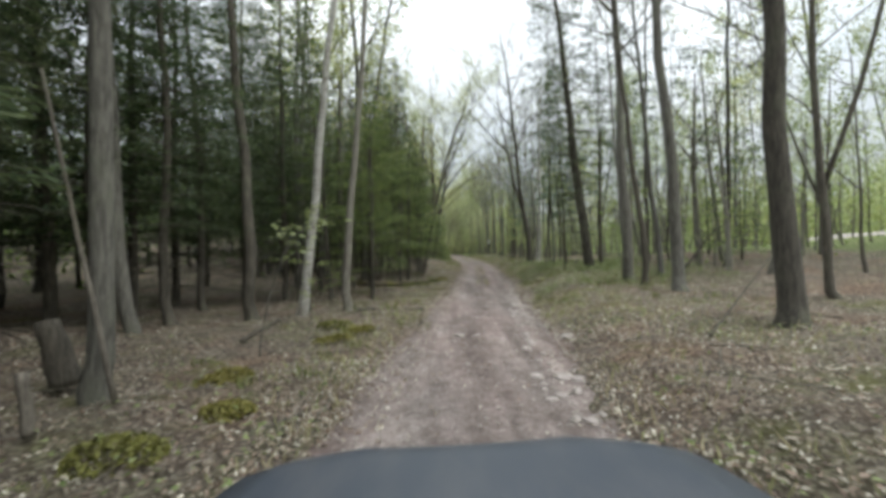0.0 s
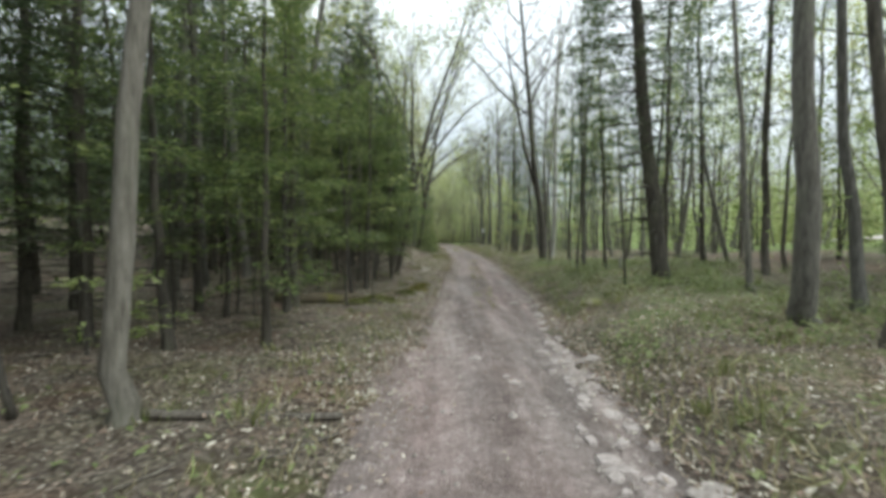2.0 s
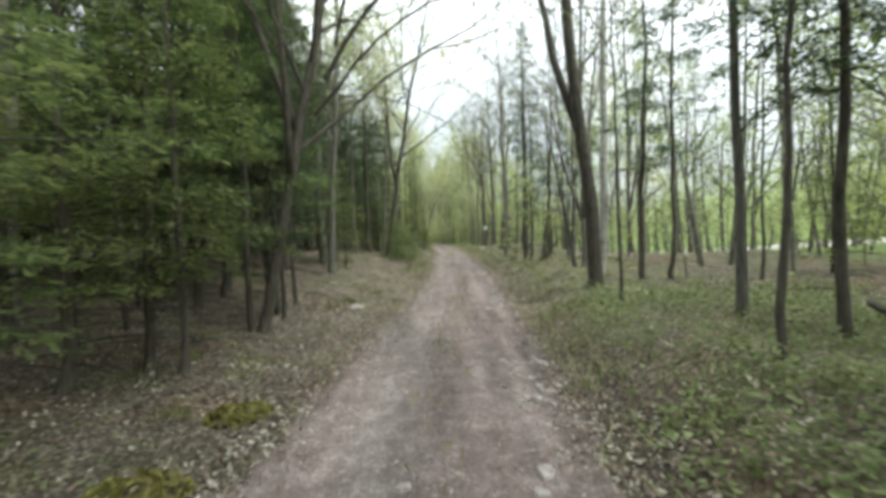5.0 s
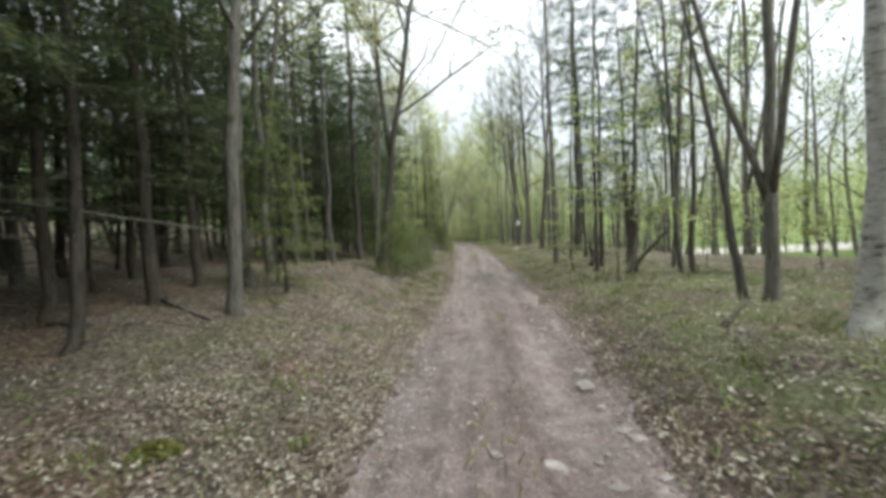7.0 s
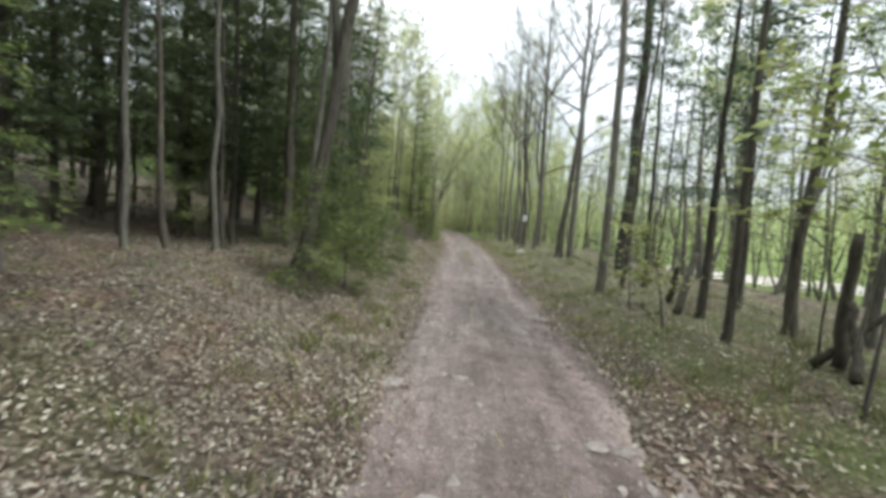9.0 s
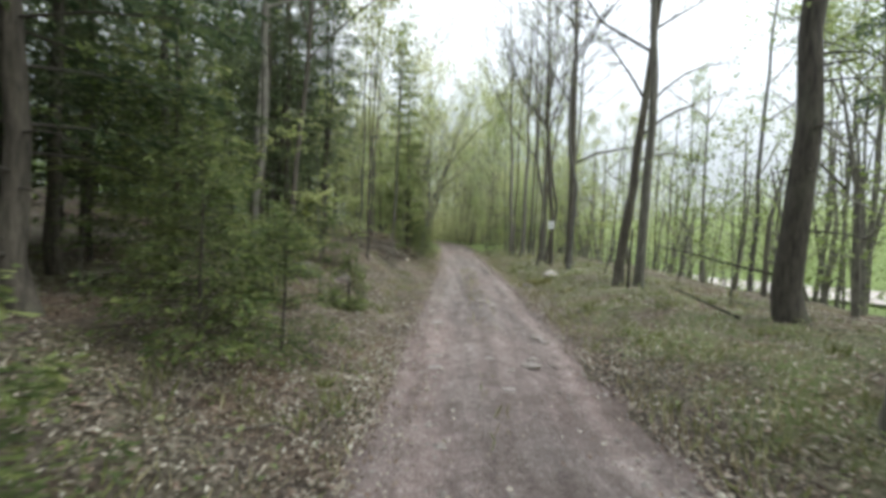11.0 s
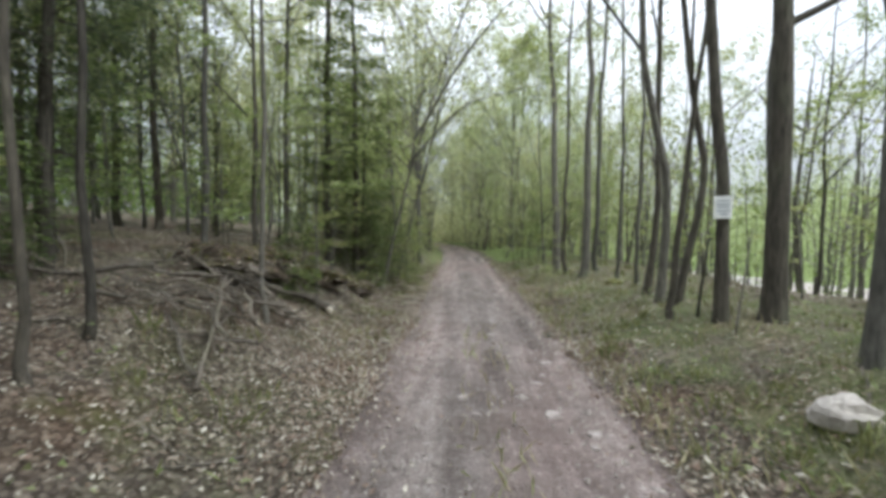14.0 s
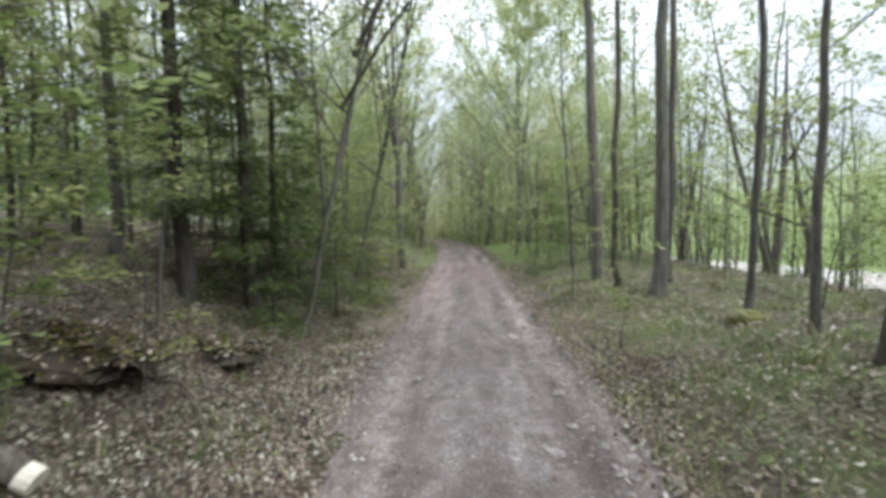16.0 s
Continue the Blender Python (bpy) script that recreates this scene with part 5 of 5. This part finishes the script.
def log(points, d0, d1, label, material=None, name="log", cut=False, lift=0.0, ground=True, sides=9):
    pts = []
    for p in points:
        z = p[2] if len(p) > 2 else 0
        pts.append((p[0], p[1], (ground_z(p[0], p[1]) if ground else 0) + z + d0 * 0.35))
    pts = np.array(pts)
    t = np.linspace(0, 1, 9)
    s = np.linspace(0, 1, len(pts))
    fine = np.stack([np.interp(t, s, pts[:, k]) for k in range(3)], 1)
    fine[1:-1] += rnd(int(abs(points[0][0] * 97 + points[0][1] * 31))).normal(size=(7, 3)) * min(d0 * 0.12, 0.014 * np.linalg.norm(fine[-1] - fine[0]))
    b = Builder()
    b.tube(fine, np.linspace(d0 / 2, d1 / 2, 9), sides)
    root = new(name)
    part("stem", b, material or WOOD_DEAD, root, smooth=True)
    if cut:
        e = Builder()
        d = fine[0] - fine[1]
        d /= np.linalg.norm(d)
        e.tube([fine[0] - d * 0.06, fine[0] + d * 0.03], [d0 / 2 * 1.06, d0 / 2 * 1.02], 12)
        part("cut_end", e, WOOD_CUT, root, "pale freshly cut end")
    return tagged(root, label, "log" if d0 > 0.06 else "branch")


log(((-2.46, 11.65), (-0.44, 11.6)), 0.1, 0.07, "thin pale log lying across the verge")
log(((-0.55, 19.1, 0.0), (-1.9, 18.75, 0.03), (-3.4, 18.4, 0.02)), 0.24, 0.32, "thick mossy log lying beside the track", bark_material("mossy_bark", (0.05, 0.045, 0.03), (0.17, 0.14, 0.095), (0.16, 0.16, 0.03), 0.85))
log(((-1.6, 18.2), (-0.75, 18.35)), 0.12, 0.08, "rotten brown branch half sunk in leaves")
log(((-3.35, 11.5), (-3.6, 11.4, 1.5)), 0.08, 0.05, "dark broken stem beside a birch", BARK_DARK, "dead_pole")
log(((3.45, 5.8, 0.05), (4.9, 6.6, 1.15)), 0.035, 0.015, "thin bent dead branch leaning on a trunk", BARK_DARK, "dead_branch")
log(((-3.7, 16.3, 2.0), (-2.6, 16.9, 1.95), (-1.7, 17.6, 2.25)), 0.05, 0.025, "long bare dead bough hung up in young hemlocks", BARK_PALE, "dead_branch")
log(((-3.6, 20.0, 0.9), (-1.9, 19.4, 0.95)), 0.045, 0.025, "bare dead bough hung up low between stems", BARK_PALE, "dead_branch")
log(((4.97, 17.73), (4.75, 17.6, 3.6)), 0.06, 0.02, "thin dark dead stem beside a conifer", BARK_DARK, "dead_pole")
log(((-3.35, 7.5, 0.02), (-2.85, 7.95, 0.38)), 0.09, 0.07, "short broken branch stub sticking up", BARK_DARK, "branch_stub")
log(((-3.4, 4.7), (-4.2, 4.9, 3.6)), 0.06, 0.03, "leaning grey dead pole beside a grey tree", WOOD_DEAD, "dead_pole")
log(((-3.55, 3.9), (-3.57, 3.88, 0.55)), 0.11, 0.1, "short grey broken stump", WOOD_DEAD, "stump")
log(((-4.4, 5.3), (-4.5, 5.2, 0.75)), 0.34, 0.24, "rotten dark red-brown stump", BARK_DARK, "stump")
log(((7.4, 13.7, 0.0), (8.4, 13.3, 1.5)), 0.07, 0.04, "dark dead branch leaning between trees", BARK_DARK, "dead_branch")
log(((5.5, 17.6), (6.6, 17.2)), 0.06, 0.03, "dead branch lying in green herbs", BARK_DARK, "dead_branch")
log(((7.1, 23.0, 0.25), (6.3, 21.0, 0.0)), 0.1, 0.05, "dark fallen branch in the undergrowth", BARK_DARK, "dead_branch")
log(((-3.2, 33.7, 0.05), (-1.6, 32.5, 0.05)), 0.06, 0.03, "dark bent branch on the leaf litter", BARK_DARK, "dead_branch")
log(((-3.3, 32.2), (-4.1, 32.4)), 0.13, 0.1, "short dark log among leaves", BARK_DARK)
log(((-4.6, 31.2, 2.1), (-1.6, 33.0, 1.35)), 0.06, 0.03, "grey dead pole hung up between trees", BARK_GREY, "dead_pole", ground=True)
log(((-3.2, 50.9, 0.25), (-0.75, 50.5, 0.12)), 0.13, 0.09, "dark rotten log lying along the bank", BARK_DARK)
log(((5.6, 31.5, 0.0), (6.35, 32.3, 0.03)), 0.09, 0.06, "dark stick lying on the bank", BARK_DARK, "dead_branch")
log(((6.88, 37.7, 0), (6.98, 37.75, 1.5)), 0.14, 0.12, "broken upright dead stump with a blunt top", BARK_DARK, "stump")
log(((6.55, 37.1, 0), (6.85, 37.6, 0.8)), 0.12, 0.07, "leaning broken piece of dead trunk", BARK_DARK, "dead_branch")
log(((6.6, 40.8, 0), (7.25, 41.5, 1.0)), 0.16, 0.1, "leaning rotten piece of trunk", BARK_DARK, "dead_branch")
log(((7.0, 41.9, 0), (6.7, 41.1, 0.8)), 0.15, 0.08, "short leaning dead trunk", BARK_DARK, "dead_branch")
log(((6.75, 37.9, 0), (7.7, 37.4, 1.1)), 0.12, 0.05, "dead branch leaning on a stump", BARK_DARK, "dead_branch")
log(((7.2, 47.0, 0.05), (6.2, 47.3, 0.6)), 0.05, 0.015, "bare twisted dead branch", BARK_DARK, "dead_branch")
log(((7.7, 46.9, 0.7), (6.1, 47.6, 1.3)), 0.05, 0.012, "bare dead bough reaching from a dark trunk", BARK_DARK, "dead_branch")
log(((6.95, 50.95, 0), (6.97, 50.9, 1.5)), 0.09, 0.05, "thin dark broken post-like stem", BARK_DARK, "dead_pole")
log(((7.45, 54.2, 0), (7.75, 54.1, 1.1)), 0.05, 0.03, "thin dark dead stem", BARK_DARK, "dead_pole")
log(((6.42, 57.35, 0), (6.75, 57.6, 1.25)), 0.035, 0.02, "pale bent stick leaning on a trunk", BARK_PALE, "dead_pole")
log(((6.4, 58.25, 0), (6.5, 58.2, 1.15)), 0.05, 0.03, "dark leaning dead stem", BARK_DARK, "dead_pole")
# branches heaped on the bank
log(((0.57, 59.15, 0.03), (-0.9, 58.8, 0.1)), 0.16, 0.14, "grey log on the bank with a white cut end", WOOD_DEAD, "log", True)
pile_root = tagged(new("brush_pile"), "heap of grey dead branches on the uphill bank", "brush pile")
pr = rnd(905)
for k in range(66):
    cx, cy = pr.uniform(-1.5, 0.25), pr.uniform(55.8, 58.9)
    ang, le, d = pr.normal() * 0.6 + math.pi * 0.86, pr.uniform(0.6, 2.0), pr.uniform(0.016, 0.055)
    tilt = pr.uniform(-0.1, 0.45)
    t = np.linspace(-0.5, 0.5, 8)
    px, py = cx + math.cos(ang) * le * t, cy + math.sin(ang) * le * t
    pz = terrain(px, py).mean() + pr.uniform(0.05, 0.4) + tilt * le * t + 0.12 * np.cos(t * 3) * pr.normal()
    pz = np.maximum(pz, terrain(px, py) + d * 0.3)
    pts = np.stack([px, py, pz], 1) + np.cumsum(pr.normal(size=(8, 3)), axis=0) * 0.022
    bb = Builder()
    bb.tube(pts, np.linspace(d * 0.62, d * 0.25, 8), 6)
    br = part("branch", bb, WOOD_DEAD, pile_root, smooth=True)
    for q in range(2):
        i = int(pr.integers(2, 7))
        tw, _ = wander(pr, pts[i], (math.cos(ang) + pr.normal() * 0.6, math.sin(ang) + pr.normal() * 0.6, pr.uniform(-0.1, 0.6)), le * 0.35, 4, 0.2, 0)
        sb = Builder()
        sb.tube(tw, np.linspace(d * 0.25, 0.004, 5), 4)
        part("twig", sb, WOOD_DEAD, br, smooth=True)


def earth_mound(seed, x, y, sx, sy, sz, label):
    """A low bank of dark earth under moss and fallen leaves."""
    r = rnd(seed)
    body = lumpy(seed, sx, sy, sz, 0.75, 18, 30)
    top = body.v[0]
    body.v[0] = top + r.normal(size=top.shape) * 0.02
    top = top[top[:, 2] > 0.0]
    root = part("root_mound", body, SOIL, smooth=False)
    moss_b, leaf_b, root_b = Builder(), Builder(), Builder()
    n = 700
    moss_b.leaves(top[r.integers(0, len(top), n)] + r.normal(size=(n, 3)) * np.array([0.05, 0.05, 0.02]), 0.07, r, 0.5, 0.5)
    leaf_b.leaves(top[r.integers(0, len(top), 900)] * np.array([1.12, 1.12, 1]) + r.normal(size=(900, 3)) * np.array([0.08, 0.08, 0.02]), 0.055, r, 0.6, 0.55)
    for _ in range(26):
        tw, _e = wander(r, top[int(r.integers(0, len(top)))], (r.normal(), r.normal(), -0.2), r.uniform(0.2, 0.6), 5, 0.35, -0.1)
        root_b.tube(tw, np.linspace(0.014, 0.004, 6), 4)
    for cover in (part("moss_cover", moss_b, MOSS, root, "olive moss"), part("leaf_cover", leaf_b, LITTER, root, "dry fallen leaves"), part("roots", root_b, WOOD_DEAD, root, "thin bare roots")):
        tagged(cover, kind="stuff")
    root.matrix_basis = Matrix.Translation((x, y, ground_z(x, y)))
    return tagged(root, label, "mound")


earth_mound(77, -0.85, 58.45, 0.8, 0.55, 0.3, "dark earth and root mound in the bank")
earth_mound(78, -0.15, 60.3, 0.55, 0.42, 0.24, "dark overhanging earth bank with roots and moss")
earth_mound(79, 0.35, 61.6, 0.4, 0.32, 0.14, "small mossy hump of dark earth at the track")

rock(1, 3.7, 16.3, 0.32, 0.2, 0.1, ROCK_MOSSY, "flat mossy stone at the edge of the track", 30)
rock(3, 5.9, 55.05, 0.26, 0.2, 0.17, ROCK, "pale angular boulder on the grassy bank", 10)
rock(4, -0.22, 51.1, 0.19, 0.16, 0.19, ROCK_DULL, "dull grey rounded stone on the leafy bank", 0)
rock(6, -2.2, 50.95, 0.8, 0.35, 0.26, ROCK_LEDGE, "dark rock ledge in the bank", 15)
rock(7, -1.15, 50.75, 0.5, 0.28, 0.24, ROCK_LEDGE, "dark mossy rock in the bank", -10)
rock(9, 0.15, 28.45, 0.2, 0.12, 0.07, ROCK, "white flat stone among fallen leaves", 15)
rock(10, 4.85, 53.3, 0.16, 0.12, 0.1, ROCK_DULL, "grey stone at the edge of the track", 15)
rock(11, 6.5, 62.4, 0.2, 0.15, 0.14, ROCK_MOSSY, "dark mossy stone between stems", 0)
for k, (x, y) in enumerate(((3.35, 52.6), (3.28, 50.5), (3.54, 50.05), (2.64, 16.6), (2.75, 15.7), (2.9, 17.8), (2.45, 18.4), (2.05, 7.45), (0.3, 7.95), (1.9, 8.6), (2.2, 10.2), (2.55, 13.3), (3.6, 30.6), (3.65, 33.4), (3.7, 36.2), (4.2, 41.0), (1.85, 37.2), (2.3, 48.1), (4.0, 47.2), (3.6, 45.5))):
    s = 0.07 + 0.06 * rnd(40 + k).random()
    rock(40 + k, x, y, s * 1.3, s, s * 0.32, ROCK_DULL, "flat dusty stone set in the gravel of the track", 37 * k, "stone")

for k, (x, y, s) in enumerate(((-2.66, 5.5, 0.26), (-2.6, 3.6, 0.3), (-2.1, 4.4, 0.2), (-0.9, 18.6, 0.35), (0.0, 20.9, 0.3), (-0.3, 19.8, 0.22), (-1.3, 18.3, 0.3), (-1.6, 8.6, 0.25), (-2.2, 9.3, 0.3), (0.1, 22.3, 0.25), (-1.9, 7.9, 0.3), (-0.2, 29.2, 0.16), (0.75, 52.9, 0.13), (5.05, 53.45, 0.42))):
    rr = rnd(60 + k)
    m = Builder()
    n = 420
    a, q = rr.uniform(0, 6.3, n), np.sqrt(rr.random(n)) * s
    px, py = x + np.cos(a) * q * 1.3, y + np.sin(a) * q
    h = 0.45 * s * np.sqrt(np.clip(1 - (q / s) ** 2, 0, 1)) * rr.uniform(0.6, 1.1, n)
    m.leaves(np.stack([px, py, terrain(px, py) + h], 1), 0.07, rr, 0.35, 0.5)
    tagged(part("moss_clump", m, MOSS), "bright yellow-green moss cushion on the verge", "moss", "moss cushions on the verge")

# white notice on a trunk, its writing too small to read
sign = new("notice_sign")
tagged(sign, "small white notice board fixed to a dark trunk", "sign")
plate = Builder()
plate.add(np.array([(sx * 0.115, sy * 0.006, s3 * 0.155) for sx in (-1, 1) for sy in (-1, 1) for s3 in (-1, 1)]), np.array([(0, 1, 3, 2), (4, 6, 7, 5), (0, 4, 5, 1), (2, 3, 7, 6), (0, 2, 6, 4), (1, 5, 7, 3)]))
part("board", plate, SIGN_WHITE, sign)
for k, (w, zz) in enumerate(((0.075, 0.09), (0.085, 0.04), (0.07, 0.0), (0.08, -0.05), (0.05, -0.095))):
    bar = Builder()
    bar.add(np.array([(sx * w, -0.008 + sy * 0.002, zz + s3 * 0.009) for sx in (-1, 1) for sy in (-1, 1) for s3 in (-1, 1)]), np.array([(0, 1, 3, 2), (4, 6, 7, 5), (0, 4, 5, 1), (2, 3, 7, 6), (0, 2, 6, 4), (1, 5, 7, 3)]))
    part("text_bar", bar, SIGN_INK, sign)
sign.matrix_basis = Matrix.Translation((6.46, 57.79, 2.08)) @ pose(0, 0, 0, 0, 0, -8)


# ---------------------------------------------------------------- the open off-road vehicle that stands at the start of the track
PAINT, pn, pl, psh = node_material("grey_paint", 0.45)
dust = noise_node(pn, pl, coords(pn, pl, "Object", (1, 1, 1)), 60, 8, 0.8)
smear = noise_node(pn, pl, coords(pn, pl, "Object", (3, 1, 1)), 3, 5)
paint_col = mix_node(pn, pl, ramp_node(pn, pl, smear, [(0.4, (0, 0, 0)), (0.8, (0.5, 0.5, 0.5))]), (0.045, 0.053, 0.066), (0.1, 0.1, 0.105))
pl.new(mix_node(pn, pl, ramp_node(pn, pl, dust, [(0.66, (0, 0, 0)), (0.74, (0.6, 0.6, 0.6))]), paint_col, (0.42, 0.42, 0.4)), psh.inputs["Base Color"])
psh.inputs["Specular IOR Level"].default_value = 0.35
RUBBER = plain_material("tyre_rubber", (0.03, 0.03, 0.03), 0.85)
STEEL = plain_material("grey_steel", (0.3, 0.3, 0.31), 0.4, 0.9)
BLACK = plain_material("black_plastic", (0.025, 0.025, 0.027), 0.6)
LAMP_RED = plain_material("red_lens", (0.5, 0.03, 0.02), 0.25)
LAMP_CLEAR = plain_material("headlamp_lens", (0.6, 0.62, 0.63), 0.15)


def box(b, x0, x1, y0, y1, z0, z1, bevel=0.03):
    """A box with chamfered upright edges and top."""
    ring = [(x0 + bevel, y0), (x1 - bevel, y0), (x1, y0 + bevel), (x1, y1 - bevel), (x1 - bevel, y1), (x0 + bevel, y1), (x0, y1 - bevel), (x0, y0 + bevel)]
    inner = [(x + bevel * (1 if x < (x0 + x1) / 2 else -1) * 0.7, y + bevel * (1 if y < (y0 + y1) / 2 else -1) * 0.7) for x, y in ring]
    v = [(x, y, z0) for x, y in ring] + [(x, y, z1 - bevel) for x, y in ring] + [(x, y, z1) for x, y in inner]
    f = [(i + 8 * k, (i + 1) % 8 + 8 * k, (i + 1) % 8 + 8 * (k + 1), i + 8 * (k + 1)) for k in (0, 1) for i in range(8)]
    c = len(v)
    v += [((x0 + x1) / 2, (y0 + y1) / 2, z1), ((x0 + x1) / 2, (y0 + y1) / 2, z0)]
    f += [(16 + i, 16 + (i + 1) % 8, c, c) for i in range(8)] + [((i + 1) % 8, i, c + 1, c + 1) for i in range(8)]
    b.add(np.array(v), np.array(f))
    return b


def bonnet():
    n, m = 25, 13
    t = np.linspace(0, 1, n)
    s = np.linspace(-1, 1, m)
    half = (0.79 - 0.15 * t) * (1 - np.clip((t - 0.75) / 0.25, 0, 1) ** 3 * 0.08)
    X = s[None, :] * half[:, None]
    front = 1.40 - 0.04 * np.abs(s) ** 4
    Y = 0.25 + (front[None, :] - 0.25) * t[:, None]
    Z = 0.985 - 0.035 * t[:, None] - 0.03 * np.abs(s)[None, :] ** 6 - 0.035 * np.clip((t - 0.9) / 0.1, 0, 1)[:, None] ** 2 + 0.012 * np.exp(-((np.abs(s)[None, :] - 0.45) / 0.09) ** 2)
    top = np.stack([X, Y, Z], -1).reshape(-1, 3)
    low = top - np.array([0, 0, 0.05])
    i, j = np.meshgrid(np.arange(n - 1), np.arange(m - 1), indexing="ij")
    f = np.stack([i * m + j, i * m + j + 1, (i + 1) * m + j + 1, (i + 1) * m + j], -1).reshape(-1, 4)
    k = n * m
    rim = [a * m for a in range(n)] + [(n - 1) * m + a for a in range(1, m)] + [(n - 1 - a) * m + m - 1 for a in range(1, n)] + [m - 1 - a for a in range(1, m - 1)]
    side = [(rim[a], rim[(a + 1) % len(rim)], rim[(a + 1) % len(rim)] + k, rim[a] + k) for a in range(len(rim))]
    b = Builder()
    b.add(np.concatenate([top, low]), np.concatenate([f, f[:, ::-1] + k, np.array(side)]))
    return b


def wheel(x, y, side, parent):
    tyre = Builder()
    a = np.linspace(-0.13, 0.13, 7)
    tyre.tube(np.stack([x + a, a * 0 + y, a * 0 + 0.38], 1), np.array([0.30, 0.36, 0.38, 0.385, 0.38, 0.36, 0.30]), 28)
    ob = part("wheel", tyre, RUBBER, parent, "knobbly black tyre", smooth=True)
    rim = Builder()
    rim.tube(np.array([(x + side * 0.128, y, 0.38), (x + side * 0.14, y, 0.38), (x + side * 0.15, y, 0.38)]), np.array([0.23, 0.21, 0.09]), 20)
    part("rim", rim, STEEL, ob, "grey steel rim", smooth=False)


vehicle = new("off_road_vehicle")
tagged(vehicle, "open dark grey off-road vehicle with a dusty bonnet on the track", "vehicle")
part("bonnet", bonnet(), PAINT, vehicle, "dusty dark blue-grey bonnet", smooth=True)
body = Builder()
box(body, -0.74, 0.74, -2.35, 0.24, 0.45, 0.87, 0.06)
part("body", body, PAINT, vehicle)
nose = Builder()
box(nose, -0.5, 0.5, 0.245, 1.26, 0.45, 0.89, 0.05)
part("nose", nose, PAINT, vehicle)
for s_ in (-1, 1):
    fender = Builder()
    box(fender, *sorted((s_ * 0.52, s_ * 0.74)), 0.35, 1.2, 0.74, 0.84, 0.04)
    part("fender", fender, BLACK, vehicle, "black plastic fender")
    fender = Builder()
    box(fender, *sorted((s_ * 0.755, s_ * 0.88)), -2.2, -1.2, 0.80, 0.88, 0.03)
    part("fender", fender, BLACK, vehicle, "black plastic fender")
    head = Builder()
    head.tube(np.array([(s_ * 0.36, 1.262, 0.75), (s_ * 0.36, 1.29, 0.75)]), np.array([0.095, 0.085]), 18)
    part("headlamp", head, LAMP_CLEAR, vehicle, "round clear headlamp")
    wheel(s_ * 0.74, 0.82, s_, vehicle)
    wheel(s_ * 0.74, -1.7, s_, vehicle)
grille = Builder()
for k in range(7):
    box(grille, -0.21 + k * 0.06, -0.18 + k * 0.06, 1.262, 1.275, 0.6, 0.86, 0.004)
part("grille", grille, BLACK, vehicle)
bumper = Builder()
box(bumper, -0.8, 0.8, 1.27, 1.38, 0.5, 0.64, 0.03)
part("bumper", bumper, BLACK, vehicle)
marker = Builder()
box(marker, -0.86, -0.8, 0.83, 0.92, 0.9, 0.97, 0.012)
part("marker_lamp", marker, LAMP_RED, vehicle, "small red marker lamp")
vehicle.matrix_basis = Matrix.Translation((0.08, 0.09, ground_z(0.1, 0.3) + 0.01)) @ pose(0, 0, 0, 0, -0.8, 0.6)
